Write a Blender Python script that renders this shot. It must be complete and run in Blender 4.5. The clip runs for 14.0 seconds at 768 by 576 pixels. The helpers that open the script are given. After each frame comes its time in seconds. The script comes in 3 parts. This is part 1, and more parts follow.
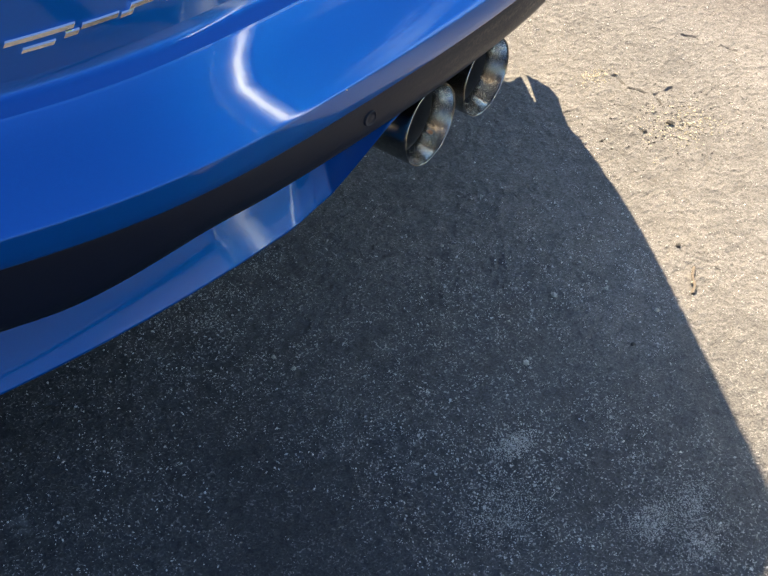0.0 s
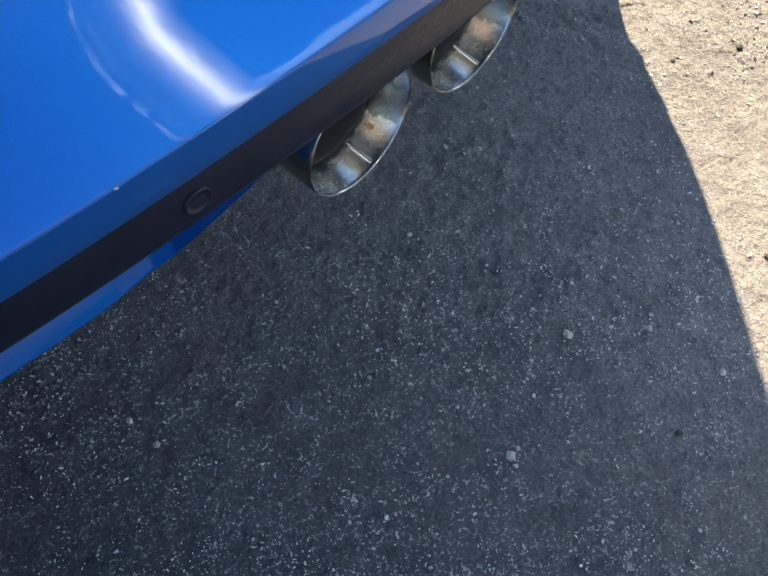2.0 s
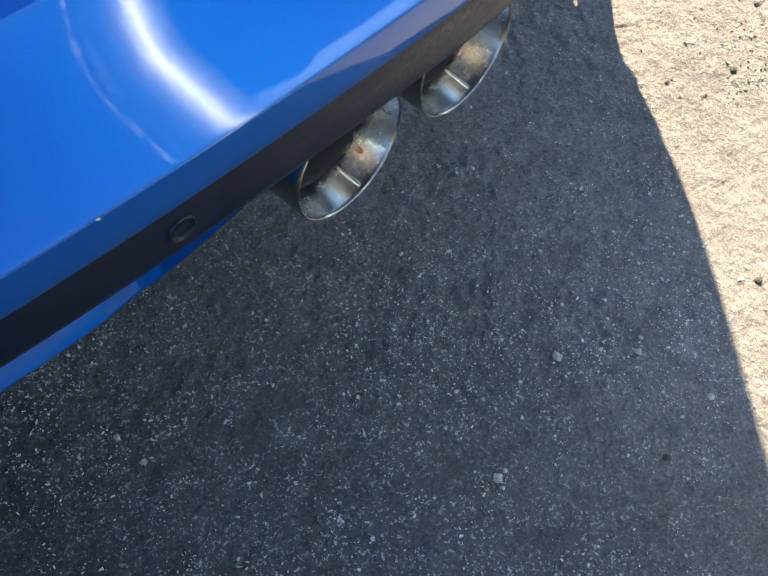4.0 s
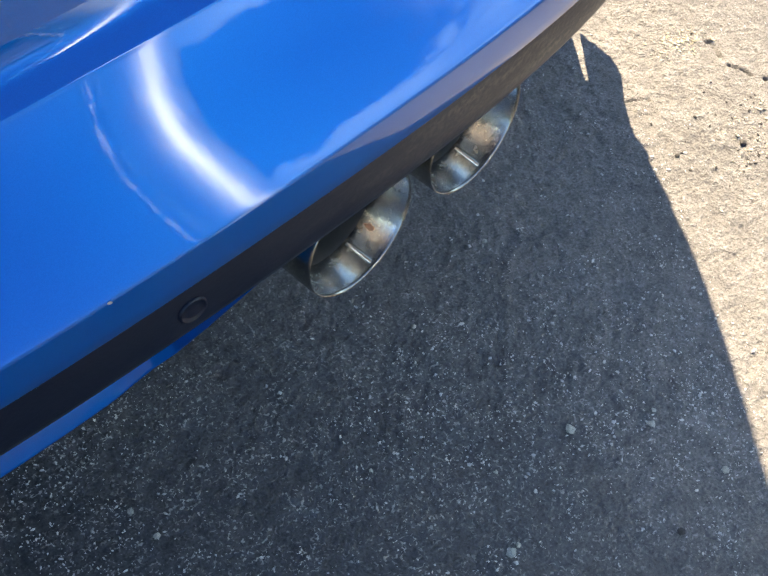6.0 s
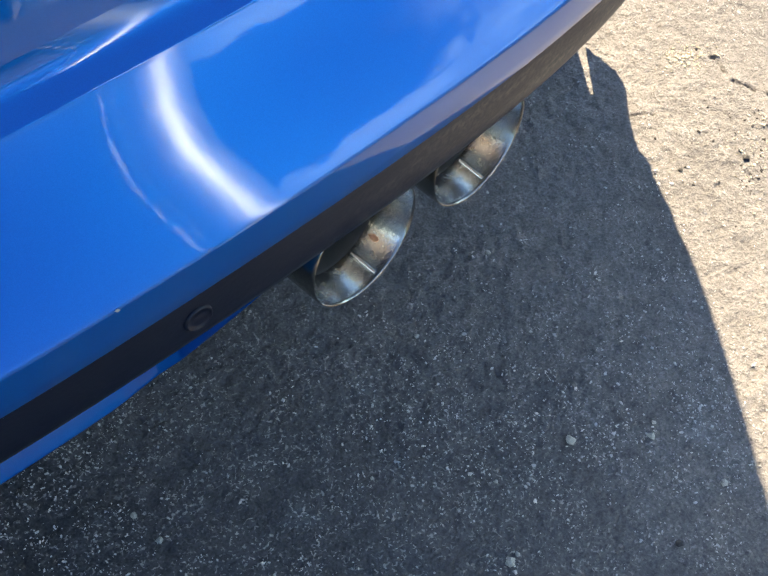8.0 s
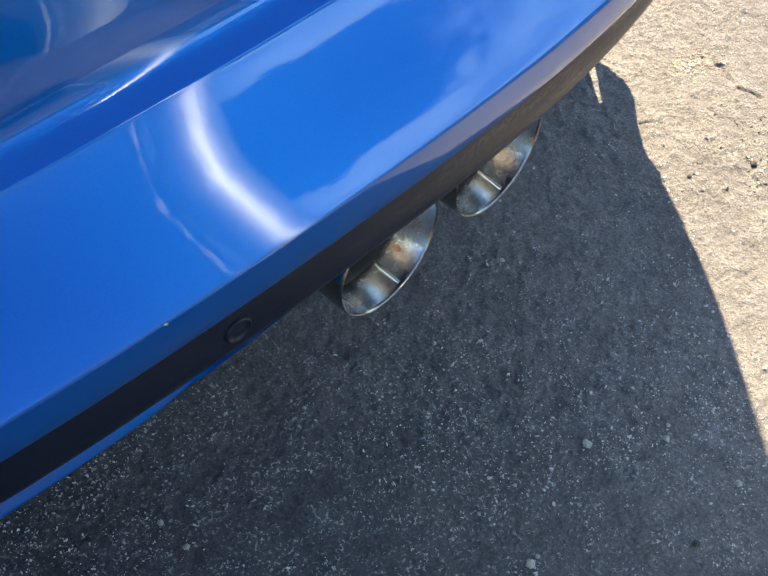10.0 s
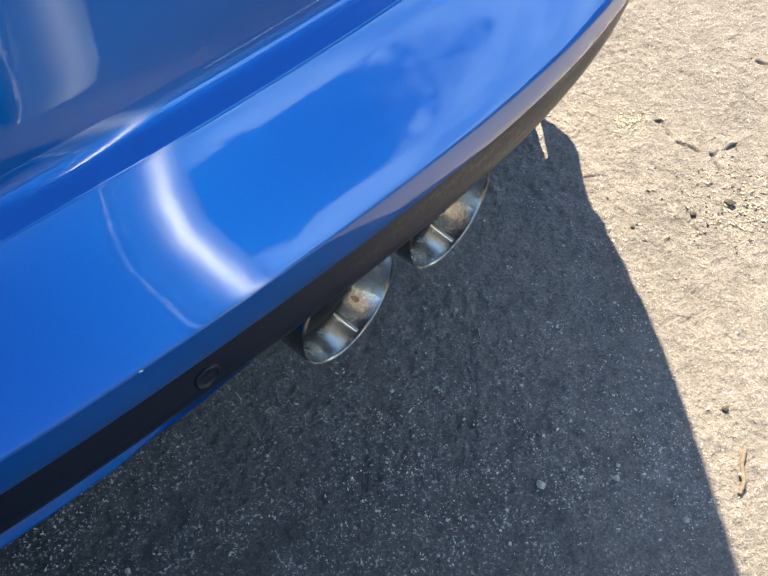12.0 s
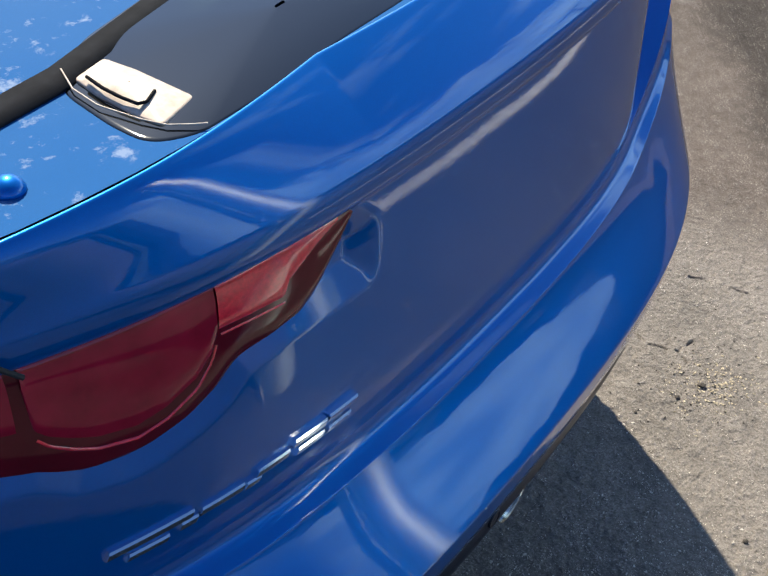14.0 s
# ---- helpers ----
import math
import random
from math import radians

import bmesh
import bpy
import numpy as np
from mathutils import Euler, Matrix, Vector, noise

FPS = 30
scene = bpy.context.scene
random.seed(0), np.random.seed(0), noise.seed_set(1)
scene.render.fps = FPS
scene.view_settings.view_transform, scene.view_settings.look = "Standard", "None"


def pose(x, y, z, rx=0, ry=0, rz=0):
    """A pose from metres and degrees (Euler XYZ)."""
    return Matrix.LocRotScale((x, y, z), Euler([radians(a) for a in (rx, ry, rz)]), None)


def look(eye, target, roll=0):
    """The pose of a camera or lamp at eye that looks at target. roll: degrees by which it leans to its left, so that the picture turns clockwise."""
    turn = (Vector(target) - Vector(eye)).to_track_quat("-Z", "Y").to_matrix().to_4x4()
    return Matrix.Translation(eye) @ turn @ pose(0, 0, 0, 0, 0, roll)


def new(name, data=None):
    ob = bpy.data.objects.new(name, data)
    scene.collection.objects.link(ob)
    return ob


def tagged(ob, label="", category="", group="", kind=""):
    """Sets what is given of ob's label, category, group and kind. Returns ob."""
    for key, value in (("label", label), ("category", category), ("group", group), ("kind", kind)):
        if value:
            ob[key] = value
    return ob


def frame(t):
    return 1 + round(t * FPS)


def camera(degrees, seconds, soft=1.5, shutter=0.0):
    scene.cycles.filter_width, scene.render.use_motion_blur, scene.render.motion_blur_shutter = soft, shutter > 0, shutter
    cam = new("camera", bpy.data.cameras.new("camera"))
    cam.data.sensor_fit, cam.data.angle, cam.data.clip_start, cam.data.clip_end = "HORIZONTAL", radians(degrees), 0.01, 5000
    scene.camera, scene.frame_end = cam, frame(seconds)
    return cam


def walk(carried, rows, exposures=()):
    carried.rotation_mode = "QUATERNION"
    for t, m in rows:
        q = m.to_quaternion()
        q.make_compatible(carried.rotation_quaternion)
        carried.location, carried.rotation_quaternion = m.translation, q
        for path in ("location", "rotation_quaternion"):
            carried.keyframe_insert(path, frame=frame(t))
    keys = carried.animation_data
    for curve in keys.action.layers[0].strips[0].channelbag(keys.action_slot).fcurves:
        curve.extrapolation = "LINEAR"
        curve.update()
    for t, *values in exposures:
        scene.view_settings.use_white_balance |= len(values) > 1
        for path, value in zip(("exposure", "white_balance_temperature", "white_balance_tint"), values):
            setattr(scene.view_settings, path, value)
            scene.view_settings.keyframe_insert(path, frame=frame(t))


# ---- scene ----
cam = camera(37.1, 14.0)
PATH = [
    (0, (-0.535, -1.309, 1.32), (0.31, -0.207, -0.119), 2.1),
    (0.2, (-0.438, -1.211, 1.295), (0.442, -0.059, -0.083), 1.0),
    (0.5, (-0.295, -1.066, 1.218), (0.56, -0.037, -0.268), 2.3),
    (1, (-0.065, -0.88, 1.078), (0.636, 0.032, -0.559), 3.0),
    (1.5, (-0.038, -0.83, 1.057), (0.571, -0.003, -0.659), 5.2),
    (2, (-0.034, -0.835, 1.061), (0.536, 0.004, -0.663), 3.3),
    (2.5, (-0.036, -0.832, 1.069), (0.533, 0.002, -0.657), 4.2),
    (4.8, (-0.014, -0.829, 1.069), (0.571, 0.049, -0.63), 3.5),
    (5, (-0.014, -0.83, 1.075), (0.575, 0.065, -0.614), 3.2),
    (5.5, (-0.016, -0.833, 1.081), (0.579, 0.104, -0.582), 2.6),
    (6, (-0.013, -0.83, 1.082), (0.581, 0.116, -0.578), 2.2),
    (6.5, (-0.011, -0.834, 1.082), (0.576, 0.112, -0.58), 2.0),
    (7, (-0.013, -0.835, 1.085), (0.574, 0.111, -0.576), 2.5),
    (7.5, (-0.014, -0.835, 1.09), (0.576, 0.12, -0.565), 2.7),
    (10, (-0.039, -0.833, 1.114), (0.559, 0.132, -0.532), 2.0),
    (10.5, (-0.068, -0.847, 1.152), (0.561, 0.163, -0.456), 2.9),
    (11, (-0.07, -0.844, 1.153), (0.598, 0.183, -0.428), 3.5),
    (11.5, (-0.054, -0.863, 1.153), (0.64, 0.14, -0.432), 3.6),
    (12, (-0.058, -0.859, 1.151), (0.644, 0.133, -0.437), 3.9),
    (12.5, (-0.06, -0.864, 1.161), (0.649, 0.131, -0.423), 4.3),
    (13, (-0.102, -0.88, 1.202), (0.681, 0.164, -0.314), 6.2),
    (13.2, (-0.177, -0.89, 1.249), (0.671, 0.199, -0.198), 6.7),
    (13.4, (-0.301, -0.881, 1.289), (0.601, 0.248, -0.094), 6.8),
    (13.5, (-0.367, -0.871, 1.316), (0.547, 0.268, -0.05), 7.2),
    (13.7, (-0.458, -0.86, 1.357), (0.515, 0.276, 0.03), 6.9),
    (13.8, (-0.487, -0.858, 1.369), (0.531, 0.262, 0.062), 6.3),
    (14, (-0.506, -0.863, 1.365), (0.601, 0.208, 0.089), 5.1),
]
walk(cam, [(t, look(eye, target, roll)) for t, eye, target, roll in PATH],
     exposures=[(0, 2.24, 6500, 10), (0.5, 1.86, 6500, 10), (1.0, 1.82, 6500, 10), (1.6, 2.28, 6500, 10), (3.5, 2.62, 6500, 10),
                (8.0, 2.58, 6500, 10), (11.0, 2.42, 6500, 10), (12.0, 2.44, 6500, 10), (13.0, 2.50, 6500, 10), (13.5, 2.06, 6300, 10), (13.75, 1.76, 6100, 10), (14.0, 1.48, 6000, 10)])


# ---------------------------------------------------------------- light
SUN = Vector((0.45, 1.0, 1.0)).normalized()
world = bpy.data.worlds.new("sky")
scene.world = world
world.use_nodes = True
wn, wl = world.node_tree.nodes, world.node_tree.links
wn.clear()
sky = wn.new("ShaderNodeTexSky")
sky.sky_type, sky.sun_disc = "NISHITA", False
sky.ozone_density, sky.dust_density, sky.air_density = 2.5, 0.6, 0.9
sky.sun_elevation = math.asin(SUN.z)
sky.sun_rotation = math.atan2(SUN.x, SUN.y)
coord = wn.new("ShaderNodeTexCoord")
heading = wn.new("ShaderNodeSeparateXYZ")
wl.new(coord.outputs["Generated"], heading.inputs["Vector"])


def sky_noise(scale, detail, rough, stretch):
    cmap, tex = wn.new("ShaderNodeMapping"), wn.new("ShaderNodeTexNoise")
    cmap.inputs["Scale"].default_value = (1.0, 1.0, stretch)
    tex.inputs["Scale"].default_value, tex.inputs["Detail"].default_value, tex.inputs["Roughness"].default_value = scale, detail, rough
    wl.new(coord.outputs["Generated"], cmap.inputs["Vector"])
    wl.new(cmap.outputs["Vector"], tex.inputs["Vector"])
    return tex.outputs["Fac"]


def sky_math(operation, a, b, c=None):
    m = wn.new("ShaderNodeMath")
    m.operation = operation
    for k, v in enumerate((a, b, c)):
        if isinstance(v, (int, float)):
            m.inputs[k].default_value = v
        elif v is not None:
            wl.new(v, m.inputs[k])
    return m.outputs["Value"]


def sky_range(value, low, high):
    m = wn.new("ShaderNodeMapRange")
    m.interpolation_type = "SMOOTHSTEP"
    m.inputs["From Min"].default_value, m.inputs["From Max"].default_value = low, high
    wl.new(value, m.inputs["Value"])
    return m.outputs["Result"]


# the bank's billowing top edge, its body broken by darker folds, and its near end
billow = sky_math("MULTIPLY_ADD", sky_noise(9.0, 8.0, 0.62, 1.3), 0.26, heading.outputs["Z"])
bank = sky_math("SUBTRACT", 1.0, sky_range(billow, 0.475, 0.505))
folds = sky_math("MULTIPLY_ADD", sky_range(sky_noise(5.5, 6.0, 0.6, 2.2), 0.36, 0.66), 0.62, 0.34)
near_end = sky_range(heading.outputs["X"], 0.46, 0.58)
wisps = sky_math("MULTIPLY", sky_range(sky_noise(2.6, 7.0, 0.6, 2.6), 0.50, 0.66), sky_range(heading.outputs["X"], 0.58, 0.80))
cover = sky_math("MAXIMUM", sky_math("MULTIPLY", sky_math("MULTIPLY", bank, folds), near_end), sky_math("MULTIPLY", wisps, 0.7))
cmix = wn.new("ShaderNodeMixRGB")
cmix.inputs["Color2"].default_value = (8.8, 12.6, 13.8, 1)
back = wn.new("ShaderNodeBackground")
back.inputs["Strength"].default_value = 0.063
wout = wn.new("ShaderNodeOutputWorld")
wl.new(cover, cmix.inputs["Fac"])
tint = wn.new("ShaderNodeMixRGB")
tint.blend_type = "MULTIPLY"
tint.inputs["Fac"].default_value, tint.inputs["Color2"].default_value = 1.0, (0.80, 0.925, 1.06, 1)
wl.new(sky.outputs["Color"], tint.inputs["Color1"])
wl.new(tint.outputs["Color"], cmix.inputs["Color1"])
wl.new(cmix.outputs["Color"], back.inputs["Color"])
wl.new(back.outputs["Background"], wout.inputs["Surface"])

lamp = new("sun", bpy.data.lights.new("sun", "SUN"))
lamp.data.energy, lamp.data.angle, lamp.data.color = 4.73, radians(0.53), (0.96, 0.83, 0.60)
lamp.matrix_world = look(SUN * 10, (0, 0, 0))


# ---------------------------------------------------------------- materials
def shader(name):
    m = bpy.data.materials.new(name)
    m.use_nodes = True
    nodes, links = m.node_tree.nodes, m.node_tree.links
    return m, nodes, links, nodes["Principled BSDF"]


def noise_node(nodes, links, scale, detail=4.0, rough=0.55):
    tc = nodes.new("ShaderNodeTexCoord")
    n = nodes.new("ShaderNodeTexNoise")
    n.inputs["Scale"].default_value, n.inputs["Detail"].default_value, n.inputs["Roughness"].default_value = scale, detail, rough
    links.new(tc.outputs["Object"], n.inputs["Vector"])
    return n


def ramp(nodes, links, source, stops):
    r = nodes.new("ShaderNodeValToRGB")
    e = r.color_ramp.elements
    while len(e) < len(stops):
        e.new(0.5)
    for k, (at, col) in zip(e, stops):
        k.position, k.color = at, (*col, 1) if len(col) == 3 else col
    links.new(source, r.inputs["Fac"])
    return r.outputs["Color"]


def bump(nodes, links, bsdf, source, strength, distance, below=None):
    b = nodes.new("ShaderNodeBump")
    b.inputs["Strength"].default_value, b.inputs["Distance"].default_value = strength, distance
    links.new(source, b.inputs["Height"])
    if below:
        links.new(below, b.inputs["Normal"])
    links.new(b.outputs["Normal"], bsdf.inputs["Normal"])
    return b.outputs["Normal"]


def mix(nodes, links, fac, a, b, kind="MIX"):
    m = nodes.new("ShaderNodeMixRGB")
    m.blend_type = kind
    for socket, v in (("Fac", fac), ("Color1", a), ("Color2", b)):
        if isinstance(v, (int, float)):
            m.inputs[socket].default_value = v if socket == "Fac" else (v, v, v, 1)
        elif isinstance(v, tuple):
            m.inputs[socket].default_value = (*v, 1)
        else:
            links.new(v, m.inputs[socket])
    return m.outputs["Color"]


def asphalt_material():
    m, n, l, p = shader("asphalt")
    wide = noise_node(n, l, 2.2, 5)
    smudge = noise_node(n, l, 6.5, 8, 0.72)
    mid = noise_node(n, l, 26, 6, 0.62)
    lump = noise_node(n, l, 78, 3, 0.6)
    fine = noise_node(n, l, 300, 4, 0.7)
    tc = n.new("ShaderNodeTexCoord")
    warp = n.new("ShaderNodeVectorMath")
    warp.operation = "MULTIPLY_ADD"
    l.new(lump.outputs["Color"], warp.inputs[0])
    warp.inputs[1].default_value = (0.006, 0.006, 0.0)
    l.new(tc.outputs["Object"], warp.inputs[2])
    ridge, broken = n.new("ShaderNodeTexNoise"), n.new("ShaderNodeTexNoise")
    for node, scale, detail in ((ridge, 190, 1.0), (broken, 210, 1.5)):
        node.inputs["Scale"].default_value, node.inputs["Detail"].default_value = scale, detail
        l.new(warp.outputs["Vector"], node.inputs["Vector"])
    thread = ramp(n, l, ridge.outputs["Fac"], [(0.425, (0, 0, 0)), (0.465, (1, 1, 1)), (0.535, (1, 1, 1)), (0.575, (0, 0, 0))])
    cut = ramp(n, l, broken.outputs["Fac"], [(0.53, (0, 0, 0)), (0.60, (1, 1, 1))])
    where = ramp(n, l, mid.outputs["Fac"], [(0.40, (0.06, 0.06, 0.06)), (0.58, (1, 1, 1))])
    base = ramp(n, l, wide.outputs["Fac"], [(0.3, (0.118, 0.111, 0.106)), (0.7, (0.178, 0.166, 0.156))])
    # asphalt darkened to imitate shade by the car's tail and behind the car
    # paler worn surface on the open lot, browner surface farther out
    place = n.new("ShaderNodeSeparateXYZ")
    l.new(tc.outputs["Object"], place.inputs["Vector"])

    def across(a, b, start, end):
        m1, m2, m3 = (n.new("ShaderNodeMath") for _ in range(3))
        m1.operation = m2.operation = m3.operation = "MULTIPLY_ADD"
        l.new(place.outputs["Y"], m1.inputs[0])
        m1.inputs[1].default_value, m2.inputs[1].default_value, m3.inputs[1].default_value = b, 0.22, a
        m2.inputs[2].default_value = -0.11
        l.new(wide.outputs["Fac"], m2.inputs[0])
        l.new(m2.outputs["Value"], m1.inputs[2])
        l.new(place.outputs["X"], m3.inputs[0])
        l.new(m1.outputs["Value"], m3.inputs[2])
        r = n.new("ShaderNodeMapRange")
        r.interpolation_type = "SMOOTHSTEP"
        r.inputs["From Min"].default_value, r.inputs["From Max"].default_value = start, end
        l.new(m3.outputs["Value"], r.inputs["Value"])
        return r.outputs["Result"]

    worn, far_tone = across(1.0, 0.25, -0.40, 0.60), across(1.0, 0.4, 1.15, 1.55)
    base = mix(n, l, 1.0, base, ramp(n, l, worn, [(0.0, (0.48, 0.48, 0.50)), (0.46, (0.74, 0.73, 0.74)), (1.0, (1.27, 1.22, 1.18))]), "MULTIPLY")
    base = mix(n, l, 1.0, base, ramp(n, l, far_tone, [(0.0, (1, 1, 1)), (1.0, (0.62, 0.57, 0.55))]), "MULTIPLY")
    # shade on the ground behind the car, painted in as a dark strip
    shade_behind = mix(n, l, 1.0, across(-1.0, 1.0, -1.72, -1.50), across(0.0, -1.0, 1.55, 1.75), "LIGHTEN")
    base = mix(n, l, 1.0, base, ramp(n, l, shade_behind, [(0.0, (0.36, 0.36, 0.37)), (1.0, (1, 1, 1))]), "MULTIPLY")
    grain = ramp(n, l, mid.outputs["Fac"], [(0.3, (0.84, 0.84, 0.84)), (0.72, (1.12, 1.12, 1.12))])
    # hollows darkened in the colour, where bump shading alone is too weak
    pit_shade = ramp(n, l, lump.outputs["Fac"], [(0.30, (0.84, 0.84, 0.84)), (0.46, (0.97, 0.97, 0.97)), (0.72, (1.12, 1.12, 1.12))])
    grit = ramp(n, l, fine.outputs["Fac"], [(0.34, (0.62, 0.62, 0.62)), (0.66, (1.3, 1.3, 1.3))])
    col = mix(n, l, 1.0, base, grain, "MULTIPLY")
    col = mix(n, l, 1.0, col, pit_shade, "MULTIPLY")
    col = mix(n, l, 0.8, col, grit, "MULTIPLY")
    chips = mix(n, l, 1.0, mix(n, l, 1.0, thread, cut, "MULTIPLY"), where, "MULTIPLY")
    # chips are faded where sun washes them out and where shade is painted
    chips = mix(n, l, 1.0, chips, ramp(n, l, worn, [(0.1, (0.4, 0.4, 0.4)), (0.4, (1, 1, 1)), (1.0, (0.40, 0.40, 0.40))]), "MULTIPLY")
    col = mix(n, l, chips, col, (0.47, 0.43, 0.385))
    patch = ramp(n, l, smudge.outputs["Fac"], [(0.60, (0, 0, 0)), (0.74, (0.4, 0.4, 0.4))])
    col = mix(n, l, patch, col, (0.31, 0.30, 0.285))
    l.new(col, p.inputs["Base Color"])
    p.inputs["Roughness"].default_value = 0.88
    p.inputs["Specular IOR Level"].default_value = 0.18
    low = bump(n, l, p, mid.outputs["Fac"], 0.8, 0.010)
    low = bump(n, l, p, lump.outputs["Fac"], 0.6, 0.006, low)
    low = bump(n, l, p, fine.outputs["Fac"], 1.0, 0.004, low)
    bump(n, l, p, chips, 0.6, 0.0015, low)
    return m


def paint_material(name="blue_paint", dust=0.0):
    m, n, l, p = shader(name)
    tc = n.new("ShaderNodeTexCoord")
    flake = n.new("ShaderNodeTexVoronoi")
    flake.inputs["Scale"].default_value = 2600
    l.new(tc.outputs["Object"], flake.inputs["Vector"])
    sep = n.new("ShaderNodeSeparateColor")
    l.new(flake.outputs["Color"], sep.inputs["Color"])
    col = ramp(n, l, sep.outputs["Red"], [(0.0, (0.0, 0.097, 0.385)), (1.0, (0.0, 0.112, 0.445))])
    if dust:
        spots, soft = noise_node(n, l, 46, 7, 0.72), noise_node(n, l, 9, 4)
        mask = ramp(n, l, spots.outputs["Fac"], [(0.57, (0, 0, 0)), (0.68, (dust, dust, dust))])
        film = ramp(n, l, soft.outputs["Fac"], [(0.3, (0.02, 0.02, 0.02)), (0.7, (0.10, 0.10, 0.10))])
        col = mix(n, l, film, mix(n, l, 1.0, col, (0.8, 0.62, 0.55), "MULTIPLY"), (0.08, 0.18, 0.30))
        col = mix(n, l, mask, col, (0.40, 0.45, 0.52))
    l.new(col, p.inputs["Base Color"])
    p.inputs["Metallic"].default_value = 0.0 if dust else 0.55
    p.inputs["Specular IOR Level"].default_value = 0.05
    p.inputs["Roughness"].default_value = 0.7 if dust else 0.38
    p.inputs["Coat Weight"].default_value = 0.0 if dust else 1.0
    p.inputs["Coat Roughness"].default_value = 0.25 if dust else 0.035
    p.inputs["Coat IOR"].default_value = 1.5
    peel = noise_node(n, l, 160, 2)
    b = n.new("ShaderNodeBump")
    b.inputs["Strength"].default_value, b.inputs["Distance"].default_value = 0.03, 0.0006
    l.new(peel.outputs["Fac"], b.inputs["Height"])
    l.new(b.outputs["Normal"], p.inputs["Coat Normal"])
    return m


def plain(name, colour, rough, metal=0.0, scale=60, spread=0.25, relief=0.2, depth=0.0006, **more):
    m, n, l, p = shader(name)
    f = noise_node(n, l, scale, 5, 0.6)
    lo, hi = tuple(c * (1 - spread) for c in colour), tuple(min(1, c * (1 + spread)) for c in colour)
    l.new(ramp(n, l, f.outputs["Fac"], [(0.3, lo), (0.7, hi)]), p.inputs["Base Color"])
    p.inputs["Roughness"].default_value, p.inputs["Metallic"].default_value = rough, metal
    for k, v in more.items():
        p.inputs[k.replace("_", " ")].default_value = v
    bump(n, l, p, f.outputs["Fac"], relief, depth)
    return m


ASPHALT = asphalt_material()
BLUE = paint_material()
BLUE_DUSTY = paint_material("dusty_blue_paint", 0.36)


def dusty_black():
    m, n, l, p = shader("black_plastic")
    grain, cloud = noise_node(n, l, 260, 4), noise_node(n, l, 9, 7, 0.72)
    streak = n.new("ShaderNodeMapping")
    streak.inputs["Scale"].default_value = (1.0, 1.0, 7.0)
    l.new(cloud.inputs["Vector"].links[0].from_socket, streak.inputs["Vector"])
    l.new(streak.outputs["Vector"], cloud.inputs["Vector"])
    mask = ramp(n, l, cloud.outputs["Fac"], [(0.42, (0.0, 0.0, 0.0)), (0.62, (0.9, 0.9, 0.9))])
    speck = ramp(n, l, grain.outputs["Fac"], [(0.40, (0.15, 0.15, 0.15)), (0.60, (1, 1, 1))])
    tc = n.new("ShaderNodeTexCoord")
    sep = n.new("ShaderNodeSeparateXYZ")
    l.new(tc.outputs["Object"], sep.inputs["Vector"])
    along = n.new("ShaderNodeMapRange")
    along.inputs["From Min"].default_value, along.inputs["From Max"].default_value = 0.12, 0.50
    l.new(sep.outputs["X"], along.inputs["Value"])
    dirt = mix(n, l, 1.0, mix(n, l, 1.0, mask, speck, "MULTIPLY"), along.outputs["Result"], "MULTIPLY")
    l.new(mix(n, l, dirt, (0.005, 0.008, 0.018), (0.15, 0.122, 0.095)), p.inputs["Base Color"])
    p.inputs["Roughness"].default_value = 0.40
    p.inputs["Specular IOR Level"].default_value = 0.3
    bump(n, l, p, grain.outputs["Fac"], 0.4, 0.0004)
    return m


BLACK = dusty_black()
RUBBER = plain("black_rubber", (0.02, 0.02, 0.02), 0.75)
CHROME = plain("chrome", (0.85, 0.86, 0.88), 0.08, 1.0, scale=20, spread=0.04, relief=0.02)
SEAL = plain("seal_rubber", (0.012, 0.013, 0.016), 0.95, Specular_IOR_Level=0.05)
PEBBLE = plain("grey_pebble", (0.42, 0.385, 0.315), 0.85, scale=300, spread=0.4, relief=0.6, depth=0.001)
GLASS_DARK = plain("dark_tinted_glass", (0.004, 0.0045, 0.005), 0.05, scale=8, spread=0.2, relief=0.0, Coat_Weight=0.1)
BEIGE = plain("beige_vinyl", (0.40, 0.325, 0.265), 0.5, scale=120)
STONE = plain("pale_stone", (0.52, 0.48, 0.43), 0.9, scale=90, spread=0.3, relief=0.6, depth=0.001, Specular_IOR_Level=0.1)
DARKSTONE = plain("dark_stone", (0.05, 0.042, 0.035), 0.85, scale=90)
LEAF = plain("hedge_leaf", (0.045, 0.075, 0.025), 0.7, scale=3, spread=0.6)


# ---------------------------------------------------------------- building helpers
def part(name, bm, material, parent=None, label="", smooth=True):
    me = bpy.data.meshes.new(name)
    bmesh.ops.recalc_face_normals(bm, faces=bm.faces)
    bm.to_mesh(me)
    bm.free()
    me.materials.append(material)
    if smooth:
        me.shade_smooth()
    ob = new(name, me)
    if parent:
        ob.parent = parent
    if label:
        ob["label"] = label
    return ob


def thing(name, label, category, group="", at=(0, 0, 0)):
    ob = new(name)
    ob.location = at
    ob.empty_display_size = 0.1
    return tagged(ob, label, category, group)


def grid(rows, closed=False):
    """A sheet through rows of points."""
    bm = bmesh.new()
    vs = [[bm.verts.new(p) for p in row] for row in rows]
    for a, b in zip(vs, vs[1:]):
        n = len(a)
        for i in range(n if closed else n - 1):
            bm.faces.new((a[i], a[(i + 1) % n], b[(i + 1) % n], b[i]))
    return bm


